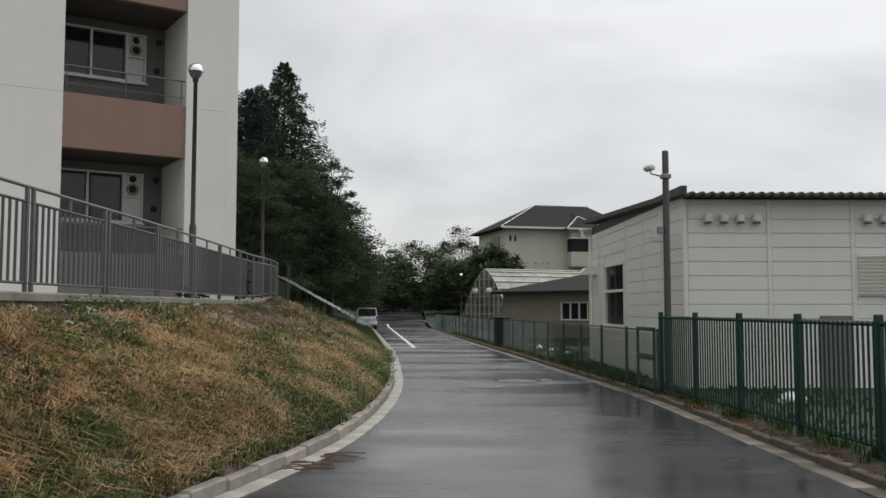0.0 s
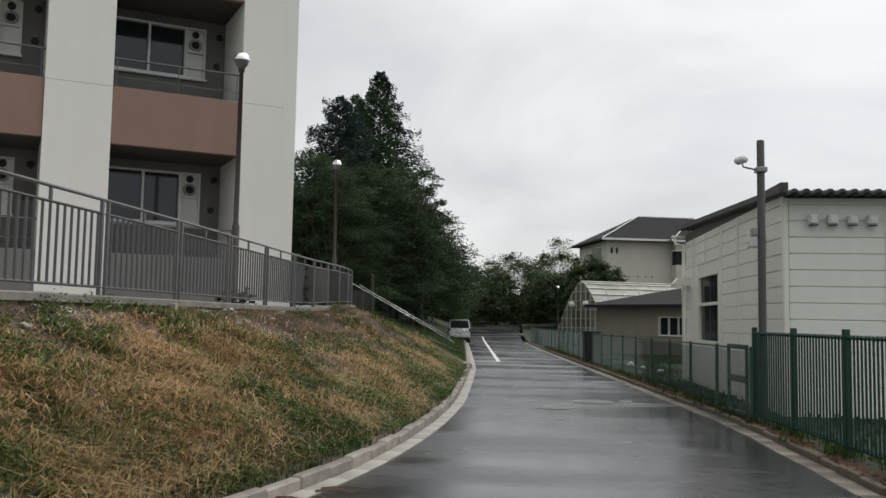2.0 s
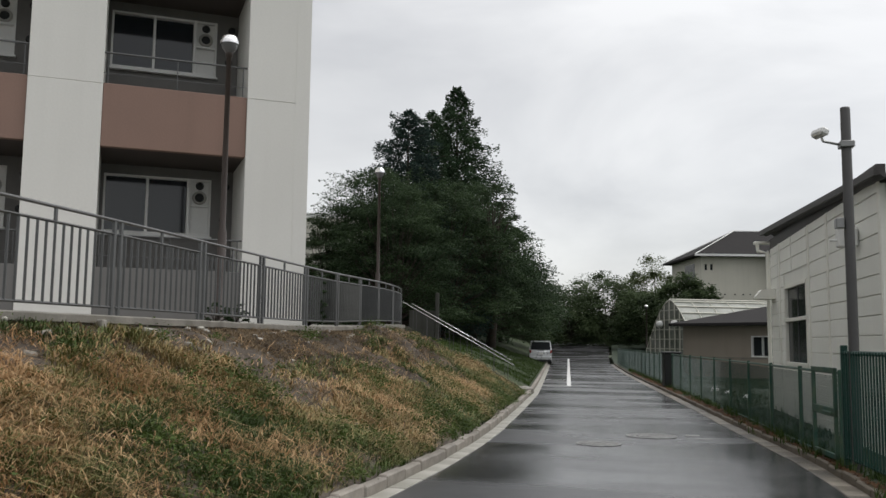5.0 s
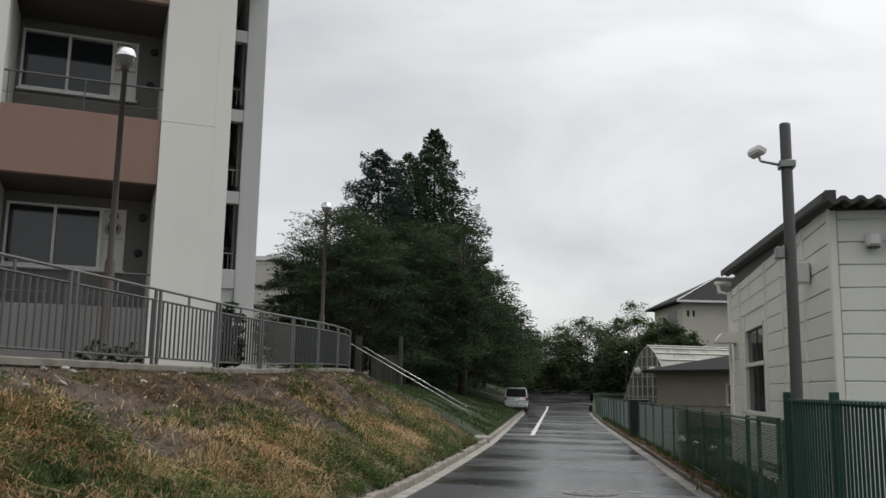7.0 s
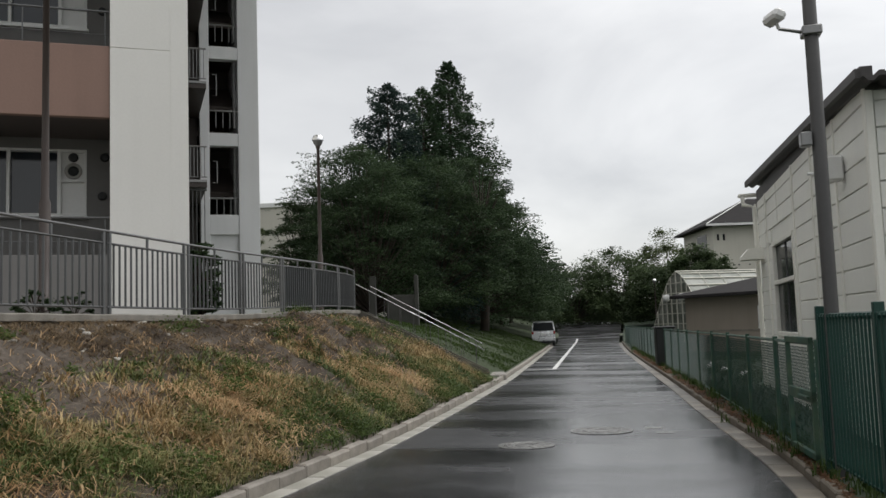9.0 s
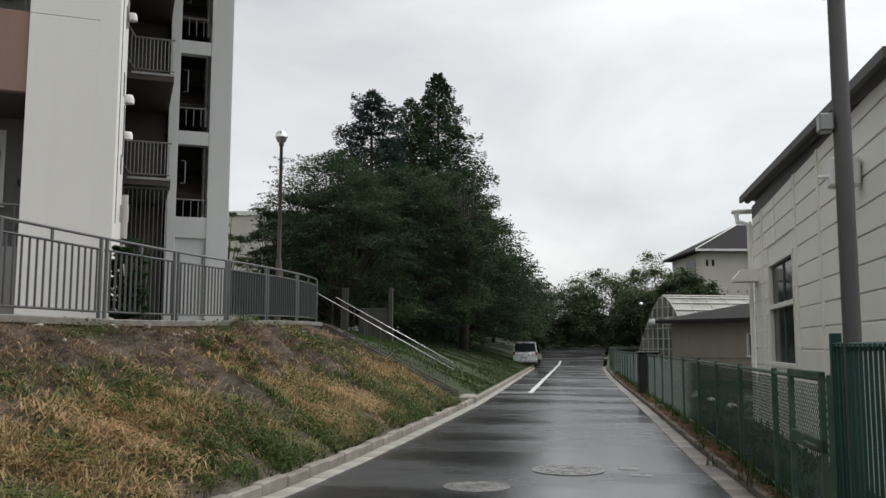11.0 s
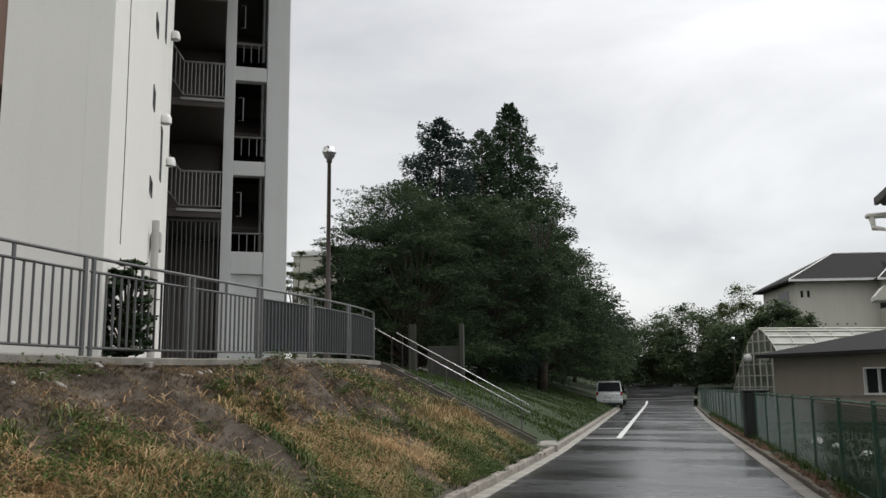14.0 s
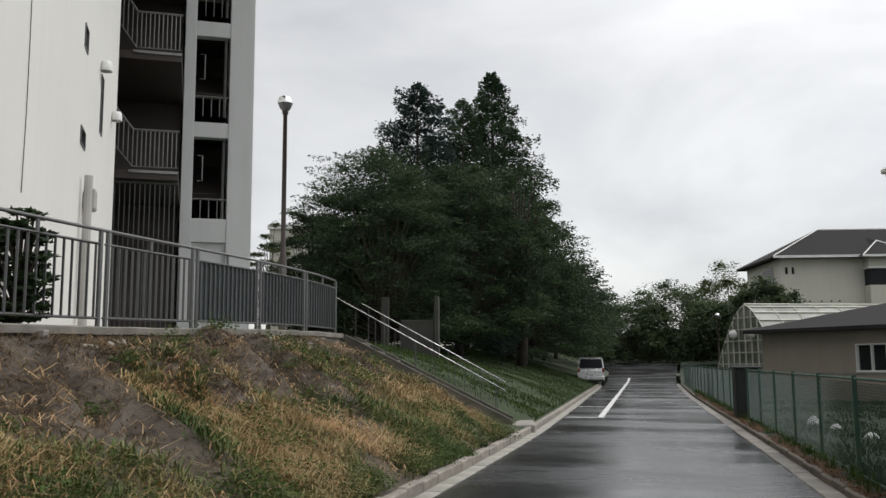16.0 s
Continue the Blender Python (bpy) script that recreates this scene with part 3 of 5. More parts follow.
def conifer(x, y, z, height, radius, mat, leaves=16000, seed=1, taper=0.85, skirt=0.06, leaf=0.2, ragged=0.0, label="tall dark green conifer with a pointed crown"):
    r = np.random.default_rng(seed)
    ob = thing("conifer_tree", label, "tree", pose(x, y, z))
    trunk = Geo().tube([(0, 0, -0.4), (0.05, 0, height * 0.5), (0, 0, height * 0.97)], 0.018 * height, 9, True, 0.02)
    part("trunk", trunk, BARK, ob, smooth=True)
    limbs, pts, ways = Geo(), [], []
    n_branch = int(height * 24)
    for i in range(n_branch):
        h = skirt + (0.985 - skirt) * (i + r.uniform(0, 1)) / n_branch
        az = i * 2.399 + r.uniform(-0.4, 0.4)
        ln = radius * (1 - h) ** taper * r.uniform(0.62 - 0.25 * ragged, 1.12 + 0.3 * ragged) + 0.05
        sag = -0.12 * ln + 0.1 * r.uniform(-1, 1) * ln + (0.9 * ln * (h - 0.6) if h > 0.6 else 0)
        d = np.array([math.cos(az), math.sin(az)])
        tip = np.array([d[0] * ln, d[1] * ln, h * height + sag])
        base = np.array([0, 0, h * height])
        if i % 6 == 0:
            limbs.tube([base, (base + tip) / 2 + np.array([0, 0, 0.08 * ln]), tip], 0.012 * ln + 0.012, 4, False, 0.006)
        m = max(8, int(leaves * (ln + 0.3) / (n_branch * (radius * 0.55 + 0.3))))
        t = r.uniform(0.12, 1, m) ** 0.7
        p = base + (tip - base) * t[:, None] + np.array([0, 0, 1]) * (0.08 * ln * np.sin(math.pi * t))[:, None]
        wid = 0.13 * ln * (1.1 - t) + 0.04
        side = np.array([-d[1], d[0], 0])
        p += side * (r.normal(size=m) * wid)[:, None] + np.array([0, 0, 1]) * (r.normal(size=m) * (0.05 + 0.035 * ln) - 0.06 * np.abs(r.normal(size=m)) * ln)[:, None]
        pts.append(p)
        ways.append(np.tile((tip - base) / np.linalg.norm(tip - base), (m, 1)) + side * r.normal(size=(m, 1)) * 0.5)
    tagged(part("branching", limbs, BARK, ob), kind="stuff")
    part("crown", leaf_mesh("crown", np.concatenate(pts), leaf, mat, 0.55, seed, np.concatenate(ways)), mat, ob)
    return ob


def broadleaf(x, y, z, height, spread, mat, leaves=14000, seed=1, leaf=0.14, clear=0.22, clumps=70, label="broad-crowned tree with dark green leaves", up=0.55, sx=1.0, twig=1.35, puff=0.55):
    """A forked trunk, limbs to many clumps, leaves thick at each clump's outside."""
    r = np.random.default_rng(seed)
    ob = thing("broadleaf_tree", label, "tree", pose(x, y, z))
    fork = height * clear
    part("trunk", Geo().tube([(0, 0, -0.4), (0.06 * height * r.uniform(-1, 1) * 0.4, 0, fork * 0.6), (0, 0, fork)], 0.026 * height, 9, True, 0.017 * height), BARK, ob, smooth=True)
    limbs, pts = Geo(), []
    for i in range(clumps):
        az, el = i * 2.399 + r.uniform(-0.3, 0.3), math.asin(min(0.99, max(-0.42, (i + 0.5) / clumps * 1.42 - 0.42)))
        k = r.uniform(0.72, 1.08)
        c = np.array([math.cos(az) * math.cos(el) * spread * k * sx, math.sin(az) * math.cos(el) * spread * k, fork + (height - fork) * (0.28 + 0.72 * math.sin(el) * k)])
        mid = np.array([c[0] * 0.4, c[1] * 0.4, fork + (c[2] - fork) * up])
        limbs.tube([(0, 0, fork * 0.95), mid, c], 0.011 * height * r.uniform(0.5, 1), 5, False, 0.01)
        rad = spread * r.uniform(0.17, 0.32) * (1.25 if puff > 0.6 else 1.0)
        m = int(leaves / clumps)
        k1 = int(m * 0.55)
        q = r.normal(size=(k1, 3))
        q /= np.linalg.norm(q, axis=1)[:, None]
        q *= (rad * r.uniform(0.2, 1.15, k1) ** 0.6)[:, None] * np.array([1.25, 1.25, puff])
        pts.append(c + q)
        flat_out = np.array([c[0], c[1], 0.0]) / (math.hypot(c[0], c[1]) + 1e-6)
        for _ in range(4):
            way = flat_out * r.uniform(0.7, 1.1) + np.array([r.normal() * 0.45, r.normal() * 0.45, r.uniform(-0.1, 0.42) + 0.5 * max(0.0, math.sin(el) - 0.5)])
            way /= np.linalg.norm(way)
            k2 = (m - k1) // 4
            t = r.uniform(0, 1, k2)
            ln = rad * twig * r.uniform(0.8, 1.5)
            wide = 0.30 * rad * (1.12 - t)
            pts.append(c + (way * ln)[None, :] * t[:, None] + r.normal(size=(k2, 3)) * wide[:, None] * np.array([1, 1, 0.45]) - np.array([0, 0, 1.0]) * (0.22 * ln * t * t)[:, None])
    tagged(part("branching", limbs, BARK, ob), kind="stuff")
    part("crown", leaf_mesh("crown", np.concatenate(pts), leaf, mat, 0.68, seed), mat, ob)
    return ob


# ---- apartment building ----
def wall_holes(g, x0, x1, z0, z1, y0, y1, holes):
    """A wall slab in x, z with rectangular openings (x0, z0, x1, z1) through it."""
    xs = sorted({x0, x1, *[h[0] for h in holes], *[h[2] for h in holes]})
    zs = sorted({z0, z1, *[h[1] for h in holes], *[h[3] for h in holes]})
    for a, b in zip(xs, xs[1:]):
        for c, d in zip(zs, zs[1:]):
            if not any(h[0] < (a + b) / 2 < h[2] and h[1] < (c + d) / 2 < h[3] for h in holes):
                g.box(a, y0, c, b, y1, d)
    g.weld = True
    return g


B = pose(-4.76, 16.5, 0, 0, 0, 33)
apartment = thing("apartment_building", "off-white concrete apartment building with brown balcony panels", "building", B)
TOP, STOREY = 17.2, 3.16
PIERS = [(-1.13, -0.26), (-4.73, -3.56), (-8.33, -7.16), (-11.9, -10.76)]
BAYS = [(-3.56, -1.13), (-7.16, -4.73), (-10.76, -8.33)]
for a, b in PIERS:
    for k in range(5):
        z0, z1 = (1.4 if k == 0 else 5.782 + (k - 1) * STOREY), 5.772 + k * STOREY
        part("pier", Geo().box(a, 0, z0, b, 1.7, min(z1, TOP), 0.004), WALL, apartment)
    part("pier_core", Geo().box(a + 0.01, 0.012, 1.4, b - 0.01, 1.69, TOP - 0.01), WALL, apartment)
g = Geo()
wall_holes(g, 0, 12.4, 1.4, TOP, 0.0, 0.26, [(6.25, 4.92, 6.85, 5.22), (6.25, 8.06, 6.85, 8.36), (8.95, 5.8, 9.35, 6.95), (8.95, 8.95, 9.35, 10.1), (6.25, 6.55, 6.7, 6.95), (6.25, 9.7, 6.7, 10.1)])
turn_side = pose(0, 0, 0, 0, 0, 90)
part("side_wall", g, WALL, apartment, "off-white end wall with slit windows", turn_side)
for x0, z0, x1, z1 in [(6.25, 4.92, 6.85, 5.22), (6.25, 8.06, 6.85, 8.36), (8.95, 5.8, 9.35, 6.95), (8.95, 8.95, 9.35, 10.1), (6.25, 6.55, 6.7, 6.95), (6.25, 9.7, 6.7, 10.1)]:
    w = part("window", Geo().box(x0 + 0.03, 0.10, z0 + 0.03, x1 - 0.03, 0.11, z1 - 0.03), GLASS, apartment, "small dark end-wall window", turn_side)
    f = Geo()
    for bx in ((x0, z0, x1, z0 + 0.03), (x0, z1 - 0.03, x1, z1), (x0, z0 + 0.03, x0 + 0.03, z1 - 0.03), (x1 - 0.03, z0 + 0.03, x1, z1 - 0.03)):
        f.box(bx[0], -0.02, bx[1], bx[2], 0.12, bx[3])
    part("window_frame", f, RAIL_GREY, w)
# rear, roof and far side close the block
g = Geo()
g.box(-11.9, 22.5, 1.4, 3.4, 22.75, TOP).box(-11.9, 1.9, 1.4, -11.65, 22.5, TOP).box(-11.9, 0.0, TOP, 3.4, 22.75, TOP + 0.3, 0.02)
part("outer_wall", g, WALL, apartment)
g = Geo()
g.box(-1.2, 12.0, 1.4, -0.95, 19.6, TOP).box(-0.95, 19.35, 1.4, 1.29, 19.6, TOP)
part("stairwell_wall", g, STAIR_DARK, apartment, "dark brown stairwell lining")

# balconies
for bay, (a, b) in enumerate(BAYS):
    holes = []
    for k in range(-1, 4):
        z = 6.58 + STOREY * k
        holes.append((a + 0.06, z, a + 2.02, z + 1.12))
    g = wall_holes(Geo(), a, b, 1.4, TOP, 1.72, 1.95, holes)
    part("balcony_wall", g, WALL_RECESS, apartment, "grey recessed balcony wall with shade in its colour")
    for k in range(-1, 4):
        z = 6.58 + STOREY * k
        x0, x1, xm, xv = a + 0.06, a + 2.02, a + 0.84, a + 1.60
        w = part("window", Geo().box(x0 + 0.04, 1.80, z + 0.05, xm - 0.02, 1.81, z + 1.08).box(xm + 0.02, 1.83, z + 0.05, xv - 0.03, 1.84, z + 1.08), GLASS, apartment, "dark sliding balcony window")
        f = Geo()
        for u0, z0, u1, z1, d in ((x0, z, x1, z + 0.05, 0.03), (x0, z + 1.08, x1, z + 1.12, 0.0), (x0, z, x0 + 0.04, z + 1.12, 0.0), (xm - 0.025, z, xm + 0.025, z + 1.1, 0.01), (xv - 0.03, z, xv + 0.03, z + 1.1, 0.01), (x1 - 0.04, z, x1, z + 1.12, 0.0), (xv, z + 0.58, x1, z + 0.62, 0.0)):
            f.box(u0, 1.70 - d, z0, u1, 1.86, z1, 0.004)
        f.box(x0 - 0.03, 1.62, z - 0.04, x1 + 0.03, 1.719, z, 0.006)
        part("window_frame", f, FRAME_WHITE, w, "white aluminium frame")
        part("vent_panel", Geo().box(xv + 0.03, 1.79, z + 0.05, x1 - 0.04, 1.82, z + 1.08), FRAME_WHITE, w, "white ventilator panel")
        fan = Geo().lathe([(0.085, -0.01), (0.09, 0.035), (0.115, 0.04), (0.135, 0.015), (0.14, -0.02)], 18, pose((xv + x1) / 2, 1.78, z + 0.77, 90))
        part("vent_fan", fan, PIPE, w, "round grey ventilator ring", smooth=True)
        part("fan_grille", Geo().lathe([(0.0, 0.0), (0.05, 0.012), (0.09, 0.0)], 18, pose((xv + x1) / 2, 1.785, z + 0.77, 90)), BLACK, w)
        part("fan_cap", Geo().lathe([(0.0, 0.05), (0.06, 0.04), (0.08, 0.0)], 14, pose((xv + x1) / 2, 1.785, z + 1.0, 90)), BLACK, w)
        part("pipe_cap", Geo().lathe([(0.0, 0.06), (0.06, 0.05), (0.075, 0.0)], 12, pose(x1 + 0.28, 1.715, z + 1.0, 90)), BLACK, apartment)
        part("pipe_cap", Geo().lathe([(0.0, 0.06), (0.06, 0.05), (0.075, 0.0)], 12, pose(x1 + 0.24, 1.715, z + 0.35, 90)), BLACK, apartment)
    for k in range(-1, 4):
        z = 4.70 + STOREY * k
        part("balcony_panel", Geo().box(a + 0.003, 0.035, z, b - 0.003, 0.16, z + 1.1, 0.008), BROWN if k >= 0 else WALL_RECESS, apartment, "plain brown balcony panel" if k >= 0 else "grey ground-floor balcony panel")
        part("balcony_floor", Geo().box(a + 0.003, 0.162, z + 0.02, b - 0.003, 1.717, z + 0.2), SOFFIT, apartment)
        rail = part("balcony_rail", Geo().tube([(a, 0.12, z + 1.66), (b, 0.12, z + 1.66)], 0.018, 6), RAIL_GREY, apartment, "thin grey balcony rail")
        g = Geo()
        for q in (0.03, 0.5, 0.97):
            x = a + (b - a) * q
            g.tube([(x, 0.12, z + 1.1), (x, 0.12, z + 1.66)], 0.011, 5)
        g.tube([(a, 0.12, z + 1.3), (b, 0.12, z + 1.3)], 0.008, 5)
        part("rail_post", g, RAIL_GREY, rail)

# stair tower
g = Geo()
g.box(1.36, 18.75, 1.4, 1.7, 19.3, TOP, 0.01)
part("column", g, WALL_GREY, apartment, "pale grey stair tower column")
g = Geo()
g.box(2.73, 18.75, 1.4, 3.48, 22.49, TOP, 0.01)
part("tower_wall", g, WALL_GREY, apartment)
for k in range(4):
    z = 8.31 + 3.25 * k
    part("tower_beam", Geo().box(1.702, 18.77, z, 2.728, 19.1, z + 0.48, 0.01), WALL_GREY, apartment)
part("tower_beam", Geo().box(1.702, 18.77, 5.04, 2.728, 18.92, 5.77, 0.01), WALL_GREY, apartment)
part("tower_panel", Geo().box(1.702, 18.86, 1.4, 2.728, 19.0, 5.04), WALL_GREY, apartment)
for k in range(3):
    z = 5.77 + 3.25 * k
    g = Geo()
    g.tube([(1.7, 18.9, z + 0.62), (2.73, 18.9, z + 0.62)], 0.03, 6)
    for x in (1.95, 2.2, 2.45, 2.62):
        g.tube([(x, 18.9, z), (x, 18.9, z + 0.62)], 0.014, 5)
    part("tower_rail", g, RAIL_LIGHT, apartment, "light steel stair rail in the opening")
    g = Geo()
    g.tube([(1.84, 18.95, z + 1.2), (1.98, 18.95, z + 1.2), (1.98, 18.95, z + 2.0), (1.84, 18.95, z + 2.0)], 0.02, 5)
    g.tube([(2.60, 18.95, z), (2.60, 18.95, z + 2.5)], 0.05, 8)
    part("stair_pipe", g, RAIL_LIGHT, apartment)
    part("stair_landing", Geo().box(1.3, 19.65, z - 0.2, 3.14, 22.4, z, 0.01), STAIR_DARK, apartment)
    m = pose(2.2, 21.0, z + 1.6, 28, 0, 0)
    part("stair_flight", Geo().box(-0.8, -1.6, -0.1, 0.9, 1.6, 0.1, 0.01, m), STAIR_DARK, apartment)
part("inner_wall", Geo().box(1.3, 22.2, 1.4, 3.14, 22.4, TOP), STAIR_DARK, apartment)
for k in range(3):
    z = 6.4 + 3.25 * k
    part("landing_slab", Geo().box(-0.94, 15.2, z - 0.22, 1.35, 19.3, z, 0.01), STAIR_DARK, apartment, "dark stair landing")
    path = [(-0.45, 14.2, 0.62), (0.18, 15.25, 0.0), (1.35, 15.25, 0.0)]
    rail = part("stair_rail", Geo().tube([(x, y, z + 1.12 + d) for x, y, d in path], 0.03, 6), RAIL_LIGHT, apartment, "light steel stair handrail")
    part("lower_rail", Geo().tube([(x, y, z + 0.12 + d) for x, y, d in path], 0.02, 5), RAIL_LIGHT, rail)
    bar = Geo().tube([(0, 0, 0.12), (0, 0, 1.12)], 0.013, 5).mesh("bar", RAIL_LIGHT)
    for i in range(11):
        part("bar", bar, RAIL_LIGHT, rail, m=pose(0.18 + i * 0.11, 15.25, z))
    for i in range(6):
        part("bar", bar, RAIL_LIGHT, rail, m=pose(-0.45 + i * 0.105, 14.2 + i * 0.175, z + 0.62 - i * 0.103))
    part("landing_lip", Geo().box(0.1, 15.16, z - 0.06, 1.35, 15.198, z + 0.02, 0.005), RAIL_LIGHT, apartment)
gate = part("stair_gate", Geo().tube([(-0.9, 15.3, 6.1), (1.35, 15.3, 6.1)], 0.03, 6), RAIL_GREY, apartment, "dark barred gate closing the stair foot")
bar = Geo().tube([(0, 0, 1.7), (0, 0, 6.1)], 0.014, 5).mesh("bar", RAIL_GREY)
for i in range(18):
    part("bar", bar, RAIL_GREY, gate, m=pose(-0.85 + i * 0.125, 15.3, 0))
# fittings on the end wall
for v, z in ((8.8, 7.02), (11.3, 6.72), (8.8, 10.2), (11.3, 9.9)):
    part("vent_hood", Geo().lathe([(0.0, 0.16), (0.09, 0.14), (0.12, 0.05), (0.12, -0.06)], 12, pose(0.1, v, z)), PLASTIC_W, apartment, "white wall vent hood", smooth=True)
part("cable", Geo().tube([(0.015, 1.55 + 0.05 * math.sin(i * 1.3), 3.2 + i * 0.9) for i in range(15)], 0.0055, 4), BLACK, apartment, "thin black cable down the wall")
part("downpipe", Geo().tube([(0.12, 6.6, 1.6), (0.12, 6.6, 4.45)], 0.07, 10).box(0.02, 6.9, 3.95, 0.2, 7.25, 4.3, 0.02), PIPE, apartment, "grey pipe and meter box")

# ---- railing on the terrace edge ----
railing = thing("railing", "grey steel picket railing with a round top rail", "railing")
rail_h = 1.06
ys = [-6 + 0.5 * i for i in range(65)]
pts = [(crest_x(y), y, crest_z(y) + rail_h) for y in ys if y <= 26.05]
part("top_rail", Geo().tube(pts, 0.019, 8), RAIL_TOP, railing, "galvanised round top rail", smooth=True)
panel_ys = [-6 + 2.0 * i for i in range(16)] + [26.05]
post_mesh = Geo().box(-0.018, -0.022, -0.02, 0.018, 0.022, rail_h - 0.01, 0.004).mesh("post", RAIL_GREY)
stub_mesh = Geo().box(-0.012, -0.016, rail_h - 0.15, 0.012, 0.016, rail_h - 0.015).mesh("rail_stub", RAIL_GREY)
picket_mesh = Geo().box(-0.014, -0.006, 0.12, 0.014, 0.006, rail_h - 0.16, 0.002).mesh("picket", RAIL_GREY)
for a, b in zip(panel_ys, panel_ys[1:]):
    for h in (0.12, rail_h - 0.15):
        row = [a + 0.08 + (b - a - 0.1) * i / 4 for i in range(5)]
        part("panel_rail", Geo().tube([(crest_x(y), y, crest_z(y) + h) for y in row], 0.015, 4), RAIL_GREY, railing)
    for y in (a, a + 0.13):
        part("post", post_mesh, RAIL_GREY, railing, m=pose(crest_x(y), y, crest_z(y)))
    part("rail_stub", stub_mesh, RAIL_GREY, railing, m=pose(crest_x((a + b) / 2), (a + b) / 2, crest_z((a + b) / 2)))
    n = int((b - a - 0.2) / 0.125)
    for i in range(n):
        y = a + 0.22 + i * (b - a - 0.3) / max(1, n - 1)
        part("picket", picket_mesh, RAIL_GREY, railing, m=pose(crest_x(y), y, crest_z(y)))
for a, b in ((20.18, 21.94), (22.18, 23.94), (24.18, 25.98)):
    g = Geo()
    for i in range(4):
        y0, y1 = a + (b - a) * i / 4, a + (b - a) * (i + 1) / 4
        p, q = Vector((crest_x(y0) - 0.022, y0, crest_z(y0))), Vector((crest_x(y1) - 0.022, y1, crest_z(y1)))
        lo, hi, off = Vector((0, 0, 0.13)), Vector((0, 0, rail_h - 0.16)), Vector((0.004, 0, 0))
        g.add([p + lo, q + lo, q + hi, p + hi, p + lo + off, q + lo + off, q + hi + off, p + hi + off], [(0, 1, 2, 3), (7, 6, 5, 4), (3, 2, 6, 7), (1, 0, 4, 5)] + ([(0, 3, 7, 4)] if i == 0 else []) + ([(2, 1, 5, 6)] if i == 3 else []))
    g.weld = True
    part("infill_sheet", g, RAIL_SHEET, railing, "flat grey sheet closing the railing panel")
part("post", post_mesh, RAIL_GREY, railing, m=pose(crest_x(26.05), 26.05, crest_z(26.05)))


# ---- street lamps ----
def street_lamp(x, y, z, h):
    ob = thing("street_lamp", "brown steel lamp post with a mirrored globe head", "street lamp", pose(x, y, z), "lamps on the terrace")
    part("pole", Geo().lathe([(0.11, 0), (0.11, 0.05), (0.065, 0.08), (0.065, 1.35), (0.045, 1.42), (0.036, h - 0.28), (0.055, h - 0.27), (0.055, h - 0.2)], 12), LAMP_POST, ob, smooth=True)
    part("globe", Geo().lathe([(0.05, h - 0.22), (0.10, h - 0.16), (0.122, h - 0.09), (0.122, h - 0.06)], 16), GLOBE, ob, smooth=True)
    part("cap", Geo().lathe([(0.138, h - 0.08), (0.136, h - 0.04), (0.11, h + 0.03), (0.05, h + 0.065), (0.0, h + 0.07)], 16), CHROME, ob, "polished domed cap", smooth=True)
    return ob


street_lamp(-4.82, 13.35, 1.66, 4.28)
street_lamp(-5.66, 24.0, 1.85, 4.2)
street_lamp(1.6, 69.5, 0.05, 4.3)

# ---- shed with cream siding ----
SX, SY0, SY1, SZ = 4.2, 13.75, 22.5, 3.62
shed = thing("shed", "cream metal-sided prefab shed with a dark corrugated roof", "building", pose(SX, SY0, 0, 0, 0, 1.0))
W, D = 9.5, SY1 - SY0
win_hole = (4.85, 1.1, 7.05, 2.65)
side = wall_holes(Geo(), 0, D, -0.3, SZ, -0.12, 0, [win_hole])
part("side_wall", side, SHED, shed, m=pose(0, 0, 0, 0, 0, 90) @ pose(0, 0, 0))
part("front_wall", Geo().box(0, 0, -0.3, W, 0.12, SZ), SHED, shed)
part("rear_wall", Geo().box(0.13, D - 0.12, -0.3, W, D, SZ).box(W - 0.12, 0.13, -0.3, W, D - 0.13, SZ), SHED, shed)
# lapped siding boards and upright cover strips
for i in range(14):
    z = 0.02 + i * 0.265
    for j in range(6):
        x0, x1 = 0.06 + j * 1.575, min(W, 0.06 + j * 1.575 + 1.5)
        if x0 < W:
            part("siding_panel", Geo().box(x0, -0.022, z, x1, -0.001, min(SZ, z + 0.25), 0.006), SHED, shed)
    for j in range(6):
        y0, y1 = 0.06 + j * 1.55, min(D - 0.03, 0.06 + j * 1.55 + 1.48)
        cuts = [(y0, y1)]
        if z + 0.25 > win_hole[1] - 0.08 and z < win_hole[3] + 0.08:
            cuts = [(y0, min(y1, win_hole[0] - 0.06)), (max(y0, win_hole[2] + 0.06), y1)]
        for c0, c1 in cuts:
            if c1 - c0 > 0.05:
                part("siding_panel", Geo().box(-0.022, c0, z, -0.001, c1, min(SZ, z + 0.25), 0.006), SHED, shed)
for j in range(7):
    part("cover_strip", Geo().box(-0.03 + j * 1.575, -0.045, -0.2, 0.05 + j * 1.575, 0.0, SZ, 0.006), SHED_TRIM, shed)
for j in range(7):
    if not (win_hole[0] - 0.1 < j * 1.5 + 0.02 < win_hole[2] + 0.1):
        part("cover_strip", Geo().box(-0.04, -0.03 + j * 1.505, -0.2, 0.0, 0.05 + j * 1.505, SZ, 0.006), SHED_TRIM, shed)
